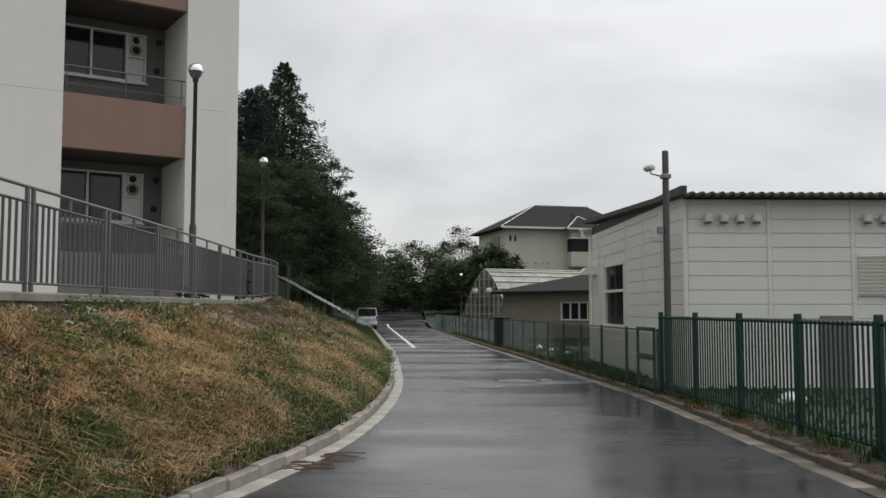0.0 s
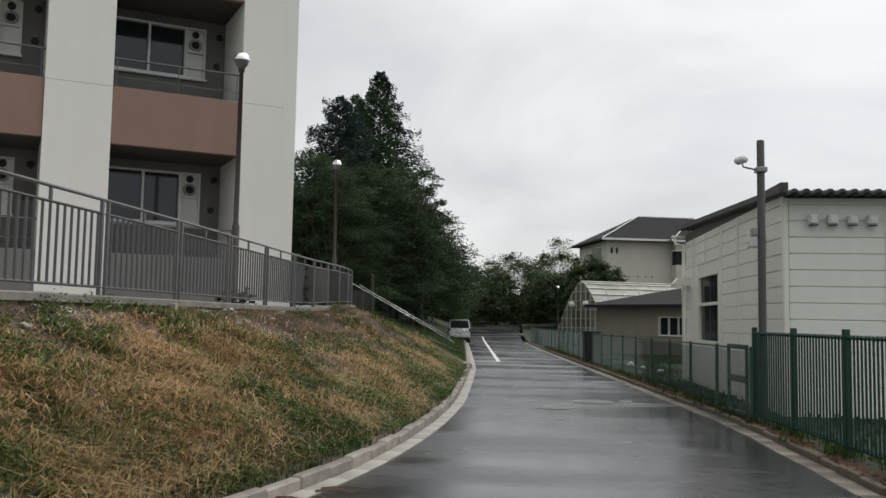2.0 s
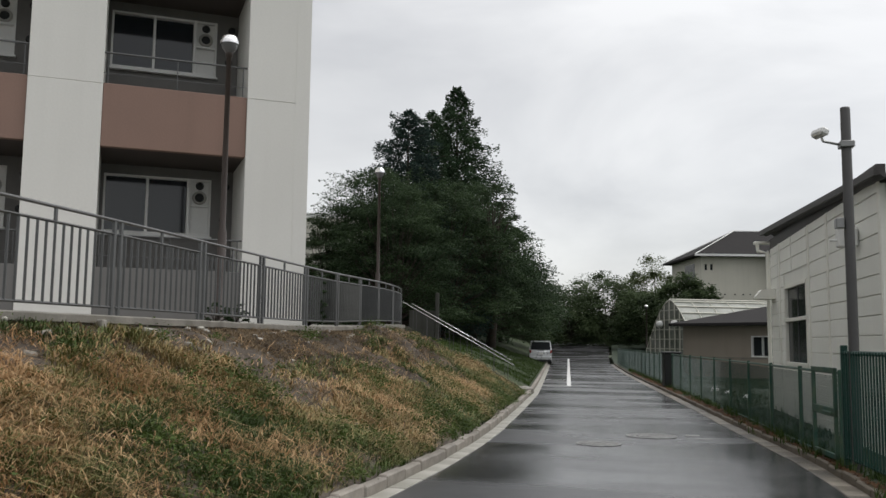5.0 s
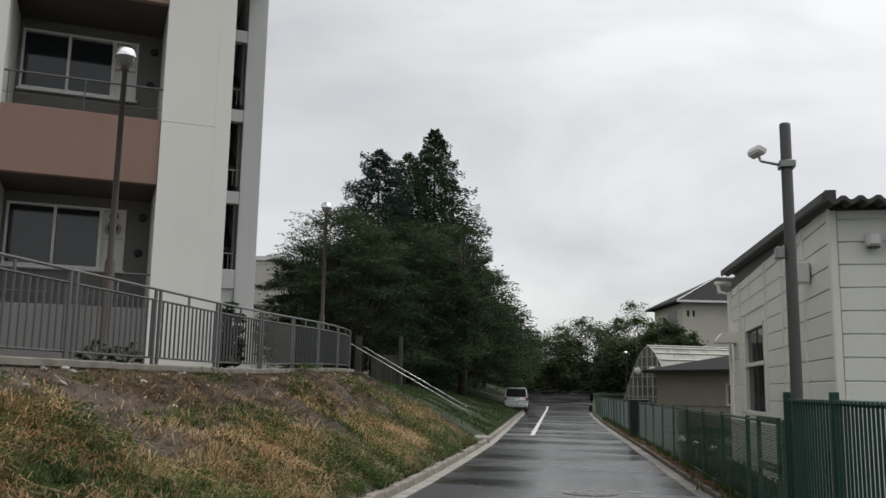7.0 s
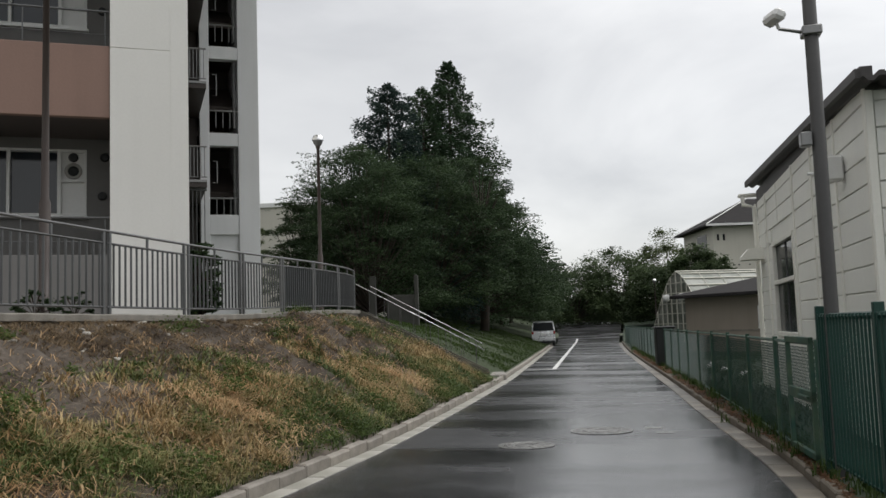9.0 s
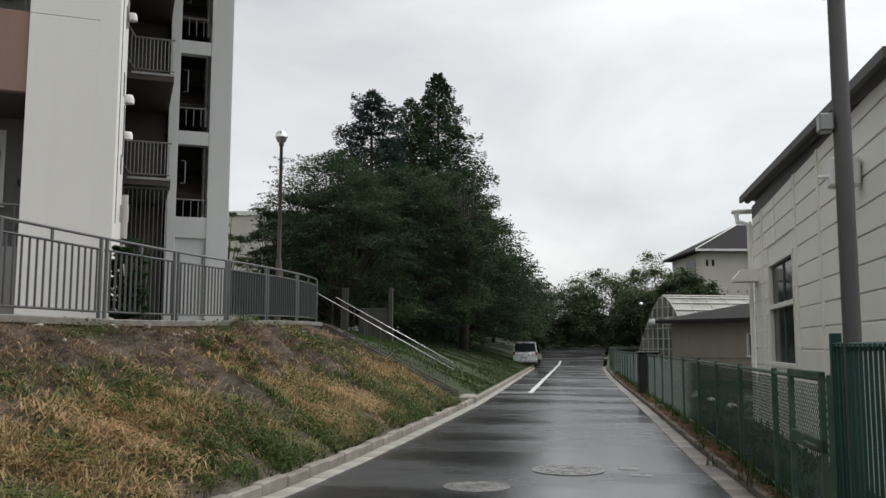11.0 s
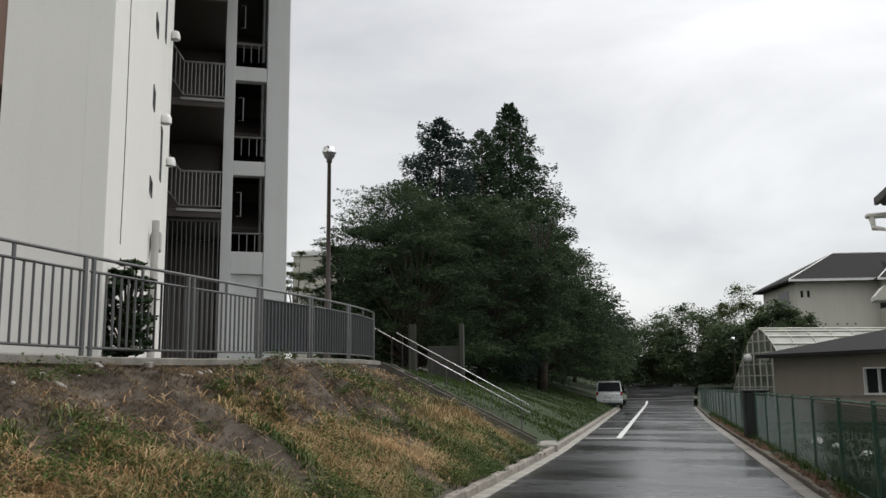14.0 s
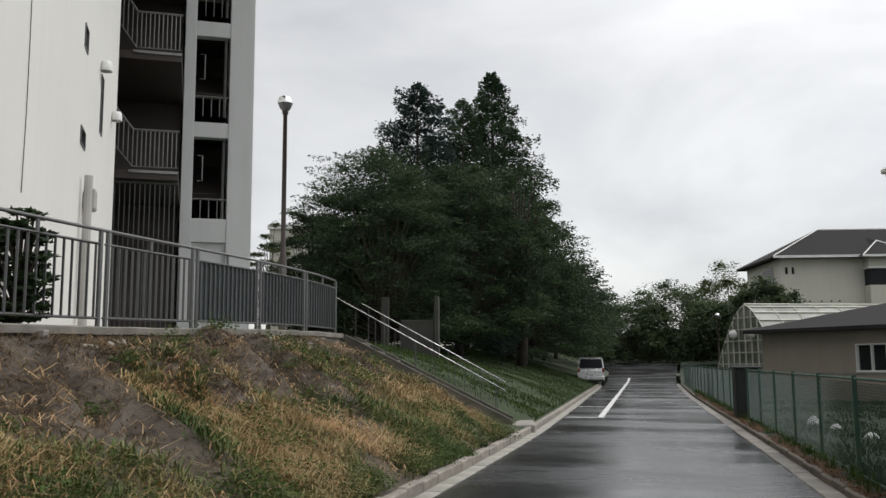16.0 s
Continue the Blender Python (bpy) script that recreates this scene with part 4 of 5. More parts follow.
# side window
w = part("window", Geo().box(0.04, win_hole[0], win_hole[1], 0.05, win_hole[2], win_hole[3]), GLASS_DULL, shed, "dark two-row window in the shed side")
g = Geo()
a, z0, b, z1 = win_hole
for y0, y1, q0, q1 in ((a, b, z0 - 0.03, z0 + 0.04), (a, b, z1 - 0.04, z1 + 0.03), (a, a + 0.05, z0, z1), (b - 0.05, b, z0, z1), (a, b, 1.94, 2.01)):
    g.box(-0.028, y0, q0, 0.039, y1, q1, 0.004)
part("window_frame", g, SHED_TRIM, w)
part("sash_bar", Geo().box(0.025, (a + b) / 2 - 0.015, z0 + 0.04, 0.039, (a + b) / 2 + 0.015, 1.94).box(0.025, (a + b) / 2 - 0.015, 2.01, 0.039, (a + b) / 2 + 0.015, z1 - 0.04), RAIL_GREY, w)
# front: vents, louvre, door
for x in (0.42, 0.72, 1.03, 1.33, 3.42, 3.74, 4.05):
    v = part("vent_cover", Geo().box(x - 0.075, -0.18, 3.12, x + 0.075, -0.03, 3.29, 0.03), PLASTIC_W, shed, "white square vent cover")
    part("vent_mouth", Geo().box(x - 0.06, -0.17, 3.108, x + 0.06, -0.06, 3.12), BLACK, v)
lou = part("louvre", Geo().box(3.18, -0.05, 1.75, 4.6, -0.024, 2.58, 0.006), SHED_TRIM, shed, "cream louvre grille")
slat = Geo().box(0, -0.06, 0, 1.34, -0.02, 0.045, 0.0, pose(0, 0, 0, 25)).mesh("slat", SHED_TRIM)
for i in range(11):
    part("slat", slat, SHED_TRIM, lou, m=pose(3.22, -0.03, 1.80 + i * 0.069))
door = part("door", Geo().box(2.5, -0.06, 0.0, 3.1, -0.023, 1.4, 0.008), WALL_RECESS, shed, "grey steel shed door")
part("handle", Geo().tube([(2.56, -0.06, 1.02), (2.56, -0.12, 1.02), (2.9, -0.12, 1.02)], 0.012, 6), RAIL_LIGHT, door)
# roof: corrugated sheet rising to the rear
g = Geo()
n, x0, x1 = 220, -0.15, W + 0.4
top, bot = [], []
for i in range(n + 1):
    x = x0 + (x1 - x0) * i / n
    c = 0.022 * (1 if (i // 2) % 2 == 0 else -1)
    top.append((x, c))
vs = [(x, y, z + c) for y, z in ((-0.40, SZ + 0.02), (D + 0.4, SZ + 0.42)) for x, c in top] + [(x, y, z + c - 0.05) for y, z in ((-0.40, SZ + 0.02), (D + 0.4, SZ + 0.42)) for x, c in top]
k = n + 1
fs = [(i, i + 1, k + i + 1, k + i) for i in range(n)] + [(2 * k + i, 3 * k + i, 3 * k + i + 1, 2 * k + i + 1) for i in range(n)] + [(i, 2 * k + i, 2 * k + i + 1, i + 1) for i in range(n)] + [(k + i, k + i + 1, 3 * k + i + 1, 3 * k + i) for i in range(n)] + [(0, k, 3 * k, 2 * k), (n, 2 * k + n, 3 * k + n, k + n)]
part("roof", g.add(vs, fs), ROOF_DARK, shed, "dark corrugated metal roof")
fascia = Geo()
fascia.add([(-0.18, -0.40, SZ - 0.02), (-0.13, -0.40, SZ - 0.02), (-0.13, -0.40, SZ + 0.07), (-0.18, -0.40, SZ + 0.07), (-0.18, D + 0.4, SZ + 0.36), (-0.13, D + 0.4, SZ + 0.36), (-0.13, D + 0.4, SZ + 0.47), (-0.18, D + 0.4, SZ + 0.47)],
           [(0, 1, 2, 3), (4, 7, 6, 5), (0, 3, 7, 4), (1, 5, 6, 2), (3, 2, 6, 7), (0, 4, 5, 1)])
part("fascia", fascia, ROOF_DARK, shed)
part("eave_board", Geo().box(-0.02, -0.06, SZ - 0.06, W, 0.1, SZ + 0.06).box(-0.02, 0.1, SZ + 0.0, 0.1, D, SZ + 0.22), ROOF_DARK, shed)
part("gutter", Geo().box(-0.34, D + 0.16, SZ + 0.14, W, D + 0.3, SZ + 0.21, 0.02).tube([(-0.26, D + 0.2, SZ + 0.14), (-0.25, D + 0.15, SZ - 0.02), (-0.06, D + 0.06, SZ - 0.08), (-0.06, D + 0.06, 0.0)], 0.045, 8), SHED_TRIM, shed, "cream gutter with bent downpipe")
part("vent_hood", Geo().prism([(0, 0), (-0.42, 0), (-0.42, 0.06), (-0.30, 0.20), (0, 0.22)], 8.15, 8.6, pose(0, 0, 2.48)), SHED_TRIM, shed, "cream side vent hood")
part("lamp_box", Geo().box(-0.30, 1.0, 2.85, -0.04, 1.22, 3.12, 0.02).tube([(-0.04, 1.1, 2.95), (-0.4, 1.1, 2.95)], 0.02, 6), PLASTIC_W, shed, "pale box light on a bracket")

# ---- camera pole ----
pole = thing("camera_pole", "grey steel pole carrying a surveillance camera", "pole", pose(3.5, 12.33, 0))
part("shaft", Geo().lathe([(0.058, -0.2), (0.058, 2.0), (0.056, 4.2), (0.052, 4.22), (0.0, 4.22)], 14), POLE, pole, smooth=True)
arm = part("arm", Geo().tube([(-0.06, 0, 3.78), (-0.26, -0.04, 3.82)], 0.014, 6).box(-0.08, -0.08, 3.74, 0.08, 0.08, 3.82, 0.01), RAIL_LIGHT, pole)
cam_m = pose(-0.29, -0.06, 3.91, 0, 25, 20)
part("security_camera", Geo().box(-0.06, -0.12, -0.045, 0.05, 0.12, 0.05, 0.025, cam_m).tube([(-0.26, -0.04, 3.82), (-0.28, -0.06, 3.88)], 0.016, 6), PLASTIC_W, pole, "white security camera")
part("control_box", Geo().box(-0.15, -0.06, 2.80, -0.058, 0.06, 2.92, 0.01), RAIL_LIGHT, pole)

# ---- tall green fence ----
tall = thing("green_fence", "tall dark green vertical-bar steel fence", "fence")
FZ0, FZ1 = 0.10, 1.45
posts = [12.62 - 1.66 * i for i in range(12)]
post_mesh = Geo().box(-0.035, -0.035, 0, 0.035, 0.035, FZ1 + 0.02, 0.005).mesh("post", GREEN)
slat_mesh = Geo().box(-0.010, -0.011, FZ0 + 0.08, 0.010, 0.011, FZ1 - 0.05, 0.003).mesh("slat", GREEN)
for a, b in zip(posts, posts[1:]):
    part("post", post_mesh, GREEN, tall, m=pose(fence_right(a), a, 0))
    for h in (FZ0 + 0.10, FZ1 - 0.07):
        part("fence_rail", Geo().tube([(fence_right(a), a, h), (fence_right(b), b, h)], 0.026, 4), GREEN, tall)
    for i in range(17):
        y = a + (b - a) * (i + 0.6) / 17.2
        part("slat", slat_mesh, GREEN, tall, m=pose(fence_right(y) - 0.02, y, 0))

# ---- low green mesh fence ----
low = thing("mesh_fence", "low faded green wire mesh fence along the lane", "fence")
LZ = 1.17
post_mesh = Geo().box(-0.025, -0.025, 0, 0.025, 0.025, LZ + 0.01, 0.004).mesh("post", GREEN_OLD)
PL = 1.94
wire = Geo()
step, hgt = 0.062, LZ - 0.2
k = -int(hgt / step)
while k * step < PL:
    for sgn in (1, -1):
        ya, yb = k * step, k * step + hgt
        c0, c1 = max(0, ya), min(PL, yb)
        if c1 - c0 > 0.02:
            za, zb = (c0 - ya, c1 - ya) if sgn > 0 else (hgt - (c0 - ya), hgt - (c1 - ya))
            wire.tube([(0, c0, 0.13 + za), (0, c1, 0.13 + zb)], 0.0027, 3, False)
    k += 1
wire_mesh = wire.mesh("wire_mesh", GREEN_MESH)
low_mesh = Geo().tube([(0, 0, 0.12), (0, PL, 0.12)], 0.014, 5).mesh("bottom_rail", GREEN_OLD)
top_mesh = Geo().tube([(0, 0, LZ - 0.03), (0, PL, LZ - 0.03)], 0.018, 6).mesh("top_rail", GREEN_OLD)
for i in range(27):
    y = 12.8 + i * 2.0
    x, x2 = fence_right(y), fence_right(y + 2.0)
    part("post", post_mesh, GREEN_OLD, low, m=pose(x, y, 0))
    mm = pose(x, y + 0.03, 0, 0, 0, -math.degrees(math.atan2(x2 - x, 2.0)))
    part("top_rail", top_mesh, GREEN_OLD, low, m=mm)
    part("bottom_rail", low_mesh, GREEN_OLD, low, m=mm)
    part("wire_mesh", wire_mesh, GREEN_MESH, low, m=mm)
g = Geo()
gm = pose(fence_right(12.8) - 0.03, 12.85, 0, 0, 0, 4.5)
for y0, y1, z0, z1 in ((0.05, 0.11, 0.12, 1.2), (0.98, 1.04, 0.12, 1.2), (0.05, 1.04, 1.14, 1.2), (0.05, 1.04, 0.12, 0.18), (0.05, 1.04, 0.62, 0.72)):
    g.box(-0.02, y0, z0, 0.02, y1, z1, 0.004)
g.tube([(-0.05, 0.08, 0.67), (-0.05, 0.42, 0.67)], 0.014, 6)
gate = solid("fence_gate", g, GREEN_OLD, "small green wire gate with a sliding bolt", "gate", m=gm)

cab = thing("utility_cabinet", "black metal utility cabinet in the fence line", "cabinet", pose(2.1, 31.6, 0.05, 0, 0, 5))
part("body", Geo().box(-0.22, -0.4, 0, 0.28, 0.4, 1.12, 0.015), BLACK, cab)
part("lid", Geo().box(-0.27, -0.46, 1.12, 0.33, 0.46, 1.18, 0.02), BLACK, cab)
part("door", Geo().box(-0.235, -0.36, 0.08, -0.221, 0.36, 1.06, 0.004), BLACK, cab)

# ---- stairs down the bank ----
SD = 12.5
stairs = thing("bank_stairs", "concrete steps down the bank with a low side wall", "stairs", pose(-5.52, 26.3, 0, 0, 0, SD))
N_ST, RUN, TOPZ = 10, 0.32, 1.86
for i in range(N_ST):
    z = TOPZ - 0.176 * i
    part("step", Geo().box(i * RUN, 0.16, z - 0.55, (i + 1) * RUN + 0.03, 1.2, z - 0.1, 0.012), STEP_CONC, stairs)
slope_wall = [(-0.4, TOPZ + 0.05), (0.05, TOPZ + 0.05), (3.32, 0.24), (3.32, -0.2), (-0.4, -0.2)]
part("side_wall", Geo().prism(slope_wall, 0.0, 0.16), STEP_CONC, stairs, "sloping weathered side wall")
part("side_wall", Geo().prism(slope_wall, 1.2, 1.34), STEP_CONC, stairs)
part("footing", Geo().box(3.3, -0.02, -0.1, 3.75, 1.36, 0.16, 0.02), CONCRETE, stairs)
for y, x0, lift in ((0.08, -0.3, 0.0), (1.27, 0.15, 0.13)):
    hr = thing("handrail", "slim polished steel handrail beside the bank steps", "handrail", pose(-5.52, 26.3, 0, 0, 0, SD), "stair handrails")
    za = lambda x: TOPZ + 0.05 - x * 0.5535 + 0.66 + lift
    part("rail", Geo().tube([(x0 - 0.0, y, za(x0)), (3.2, y, za(3.2))], 0.011, 8), RAIL_STEEL, hr, smooth=True)
    pm = Geo().tube([(0, 0, -0.75 - lift), (0, 0, 0)], 0.008, 6).mesh("rail_post", POLE)
    for i in range(9):
        x = x0 + 0.15 + i * (3.05 - x0 - 0.2) / 8
        part("rail_post", pm, POLE, hr, m=pose(x, y, za(x)))

# ---- kerbs and gutters ----
def kerb_row(name, edge, side, kerb_mat, gut_mat, y0, y1, gut_w, kerb_h, label):
    ob = thing(name, label, "kerb", kind="structure")
    km = Geo().box(0.0, -0.295, -0.1, 0.11, 0.295, kerb_h, 0.016).mesh("kerb_stone", kerb_mat)
    gm = Geo().box(0.0, -0.296, -0.1, gut_w - 0.006, 0.296, 0.012, 0.006).mesh("gutter_slab", gut_mat)
    y, i = y0, 0
    while y < y1:
        a = math.degrees(math.atan2(edge(y + 0.3) - edge(y - 0.3), 0.6))
        dx = 0.006 * math.sin(i * 2.3)
        base = pose(edge(y), y, rise(y), 0, 0, -a)
        if side > 0:
            part("gutter_slab", gm, gut_mat, ob, m=base @ pose(0.0, 0, 0.004 * math.sin(i * 1.7)))
            part("kerb_stone", km, kerb_mat, ob, m=base @ pose(gut_w + dx, 0, 0.008 * math.sin(i * 3.1), 0, 1.5 * math.sin(i * 1.9), 0))
        else:
            part("gutter_slab", gm, gut_mat, ob, m=base @ pose(0, 0, 0.004 * math.sin(i * 1.7), 0, 0, 180))
            part("kerb_stone", km, kerb_mat, ob, m=base @ pose(-gut_w + dx, 0, 0.008 * math.sin(i * 3.1), 0, 0, 180))
        y += 0.6 * math.cos(radians(a))
        i += 1
    return ob


# ---- hut, greenhouse, house ----
hut = thing("hut", "low beige rendered hut with a dark hipped roof", "building", pose(3.05, 43.4, 0, 0, 0, -44))
part("wall", wall_holes(Geo(), 0, 11, -0.2, 2.35, 0, 0.2, [(3.7, 1.0, 5.3, 1.85)]).box(0, 0.2, -0.2, 0.2, 7, 2.35).box(10.8, 0.2, -0.2, 11, 7, 2.35).box(0.2, 6.8, -0.2, 10.8, 7, 2.35), HUT, hut)
g = Geo()
e0, e1, f0, f1 = -0.45, 11.45, -0.45, 7.45
g.add([(e0, f0, 2.3), (e1, f0, 2.3), (e1, f1, 2.3), (e0, f1, 2.3), (e0, f0, 2.42), (e1, f0, 2.42), (e1, f1, 2.42), (e0, f1, 2.42), (2.6, 3.5, 3.35), (8.4, 3.5, 3.35)],
      [(0, 3, 2, 1), (0, 1, 5, 4), (1, 2, 6, 5), (2, 3, 7, 6), (3, 0, 4, 7), (4, 5, 9, 8), (5, 6, 9), (6, 7, 8, 9), (7, 4, 8)])
part("roof", g, TILE_ROOF, hut, "dark hipped roof")
w = part("window", Geo().box(3.74, 0.1, 1.04, 5.26, 0.11, 1.81), GLASS_DULL, hut)
g = Geo()
for x0, x1, z0, z1 in ((3.68, 5.32, 0.97, 1.03), (3.70, 5.30, 1.82, 1.86), (3.70, 3.74, 1.0, 1.85), (5.26, 5.30, 1.0, 1.85), (4.23, 4.26, 1.0, 1.85), (4.75, 4.78, 1.0, 1.85)):
    g.box(x0, -0.03, z0, x1, 0.13, z1, 0.005)
part("window_frame", g, FRAME_WHITE, w)
part("sill_line", Geo().box(-0.02, -0.02, 0.9, 11, 0.0, 0.95), CONCRETE_DARK, hut)

green_house = thing("greenhouse", "old arched greenhouse with a pale weathered frame", "greenhouse", pose(2.95, 58.7, 0, 0, 0, 25))
GR, GH0, GHT = 3.4, 1.0, 4.25
def arch_top(y):
    return GH0 + (GHT - GH0) * (1 - abs(y / GR) ** 1.55)


arch = [(GR * (1 - i / 7), arch_top(GR * (1 - i / 7))) for i in range(15)]
arch = [(GR, 0.0)] + arch + [(-GR, 0.0)]
LEN = 16.0
g = Geo()
n = len(arch)
g.add([(0.05, y, z) for y, z in arch] + [(LEN, y, z) for y, z in arch], [(i, i + 1, n + i + 1, n + i) for i in range(n - 1)])
part("roof_glazing", g, GH_FILM, green_house, "cloudy pale roof glazing")
for j in range(14):
    x = LEN * j / 13
    part("arch_rib", Geo().tube([(x, y * 1.005, z * 1.005) for y, z in arch], 0.03, 5, False), GH_FRAME, green_house)
for y, z in arch[1:-1]:
    part("purlin", Geo().tube([(0, y * 1.01, z * 1.01), (LEN, y * 1.01, z * 1.01)], 0.045, 4), GH_FRAME, green_house)
g = Geo().add([(0.08, y, z) for y, z in arch], [tuple(range(n))])
part("gable_glazing", g, GH_FILM, green_house)
for y in (-2.7, -2.0, -1.35, -0.7, 0.0, 0.7, 1.35, 2.0, 2.7):
    part("mullion", Geo().box(-0.06, y - 0.035, 0, 0.0, y + 0.035, arch_top(y)), GH_FRAME, green_house)
for z in (0.6, 1.2, 1.8, 2.4, 3.0, 3.6):
    half = GR if z <= GH0 else GR * (1 - (z - GH0) / (GHT - GH0)) ** (1 / 1.55)
    part("transom", Geo().box(-0.085, -half, z - 0.03, -0.061, half, z + 0.03), GH_FRAME, green_house)
for y in (-1.0, 1.0):
    part("vent_fan", Geo().lathe([(0.0, 0.3), (0.18, 0.28), (0.22, 0.1), (0.22, 0)], 14, pose(-0.08, y, 2.75, 0, -90, 0)), FRAME_WHITE, green_house, "round white fan hood", smooth=True)

house = thing("house", "pale plastered two-storey house with a dark hipped roof", "house", pose(7.0, 90.6, 0.33, 0, 0, 14))
part("wall", wall_holes(Geo(), 0, 14, -0.2, 9.75, 0, 0.25, [(0.35, 8.4, 0.6, 9.0), (0.9, 8.4, 1.15, 9.0), (7.0, 7.3, 9.5, 8.9)]).box(0, 0.25, -0.2, 0.25, 10, 9.75).box(13.75, 0.25, -0.2, 14, 10, 9.75).box(0.25, 9.75, -0.2, 13.75, 10, 9.75), HOUSE, house)
g = Geo()
e0, e1, f0, f1, ze = -0.8, 14.8, -0.8, 10.8, 9.75
g.add([(e0, f0, ze), (e1, f0, ze), (e1, f1, ze), (e0, f1, ze), (e0, f0, ze + 0.15), (e1, f0, ze + 0.15), (e1, f1, ze + 0.15), (e0, f1, ze + 0.15), (5.1, 5.0, 12.9), (11.5, 5.0, 12.9)],
      [(0, 3, 2, 1), (0, 1, 5, 4), (1, 2, 6, 5), (2, 3, 7, 6), (3, 0, 4, 7), (4, 5, 9, 8), (5, 6, 9), (6, 7, 8, 9), (7, 4, 8)])
part("roof", g, TILE_ROOF, house, "dark tiled hip roof")
part("eave_trim", Geo().box(-0.84, -0.86, 9.72, 14.84, -0.81, 9.93).tube([(-0.8, -0.8, 9.92), (5.1, 5.0, 12.96)], 0.05, 5).tube([(5.1, 5.0, 12.96), (11.5, 5.0, 12.96)], 0.05, 5).tube([(-0.8, 10.8, 9.92), (5.1, 5.0, 12.96)], 0.05, 5), FRAME_WHITE, house, "pale roof edge trim")
w = part("window", Geo().box(0.35, 0.12, 8.4, 0.6, 0.13, 9.0), GLASS_DULL, house)
w = part("window", Geo().box(0.9, 0.12, 8.4, 1.15, 0.13, 9.0), GLASS_DULL, house)
w = part("window", Geo().box(7.0, 0.1, 7.3, 9.5, 0.12, 8.9), GLASS, house)
part("window", Geo().box(-0.03, 2.0, 7.2, -0.003, 5.2, 9.2), GLASS_DULL, house, "tall dark side window")
bay = part("bay_window", Geo().box(6.9, -1.2, 5.7, 10.2, -0.003, 7.3, 0.03), HOUSE, house, "projecting pale bay with a ribbon window")
part("bay_pane", Geo().box(6.96, -1.14, 7.3, 10.14, -0.02, 8.7), GLASS_DULL, bay)
part("bay_roof", Geo().box(6.8, -1.3, 8.7, 10.3, -0.003, 8.85, 0.02), FRAME_WHITE, bay)
part("bay_head", Geo().box(6.92, -1.18, 8.85, 10.18, -0.004, 9.7), HOUSE, bay)
part("wing_roof", Geo().add([(6.2, -1.9, 9.74), (10.9, -1.9, 9.74), (10.9, 4.2, 9.94), (6.2, 4.2, 9.94), (8.55, 0.9, 11.3), (8.55, 4.2, 12.2)], [(0, 1, 4), (1, 2, 5, 4), (3, 0, 4, 5), (0, 3, 2, 1), (2, 3, 5)]), TILE_ROOF, house, "small hipped roof over the projecting bay")
part("wing_trim", Geo().box(6.15, -1.96, 9.62, 10.95, -1.88, 9.8).tube([(6.2, -1.9, 9.78), (8.55, 0.9, 11.34)], 0.05, 5).tube([(10.9, -1.9, 9.78), (8.55, 0.9, 11.34)], 0.05, 5), FRAME_WHITE, house, "pale roof edge trim")
for x in (4.0, 4.7, 2.2, 1.7, 3.2):
    part("wall_vent", Geo().box(x, -0.05, 6.0, x + 0.15, -0.002, 6.12, 0.02), BLACK, house)

back = thing("far_block", "cream flat-roofed block beyond the trees", "building", pose(-33, 74, 0, 0, 0, 8))
part("wall", Geo().box(0, 0, 0, 14, 10, 12.3), HOUSE, back)
part("parapet", Geo().box(-0.15, -0.15, 12.3, 14.15, 10.15, 12.7, 0.02), FRAME_WHITE, back)
low_house = thing("far_house", "low pale building seen under the distant trees", "building", pose(-9.5, 118, 1.2, 0, 0, 10))
part("wall", Geo().box(0, 0, -1.2, 9, 6, 2.9), HOUSE, low_house)
part("roof", Geo().prism([(-0.5, 2.9), (9.5, 2.9), (8, 4.0), (1, 4.0)], -0.5, 6.5), TILE_ROOF, low_house)

# ---- parked van ----
van = thing("van", "silver compact van parked at the kerb, rear towards the lane", "car", pose(-5.35, 60.6, 0.0, 0, 0, 7.5))
prof = [(0.0, 0.30), (0.02, 0.85), (0.12, 1.0), (0.32, 1.52), (0.55, 1.62), (2.2, 1.64), (2.75, 1.50), (3.35, 1.02), (4.0, 0.86), (4.15, 0.6), (4.12, 0.3)]
g = Geo()
n = len(prof)
ins = lambda z: 0.0 if z < 1.0 else (z - 1.0) * 0.16
vs = [(sx * (0.74 - ins(z)), y, z) for sx in (-1, 1) for y, z in prof]
fs = [tuple(range(n)), tuple(range(2 * n - 1, n - 1, -1))] + [(k, (k + 1) % n, (k + 1) % n + n, k + n) for k in range(n)]
part("body", g.add(vs, fs), SILVER, van, "silver painted body")
part("rear_window", Geo().add([(-0.66, 0.13, 1.02), (0.66, 0.13, 1.02), (0.60, 0.31, 1.53), (-0.60, 0.31, 1.53), (-0.66, 0.10, 1.02), (0.66, 0.10, 1.02), (0.60, 0.28, 1.53), (-0.60, 0.28, 1.53)], [(3, 2, 1, 0), (4, 5, 6, 7), (0, 1, 5, 4), (1, 2, 6, 5), (2, 3, 7, 6), (3, 0, 4, 7)]), GLASS_DULL, van, "dark rear window")
for sx in (-1, 1):
    part("side_window", Geo().add([(sx * 0.737, 0.45, 1.06), (sx * 0.737, 3.0, 1.06), (sx * 0.668, 2.6, 1.5), (sx * 0.668, 0.6, 1.5)], [(0, 1, 2, 3)]), GLASS, van)
    part("tail_lamp", Geo().box(sx * 0.68 - 0.06, -0.012, 0.80, sx * 0.68 + 0.06, 0.09, 1.0, 0.02), RED, van, "red tail lamp")
part("bumper", Geo().box(-0.73, -0.07, 0.36, 0.73, 0.12, 0.58, 0.04), SILVER, van)
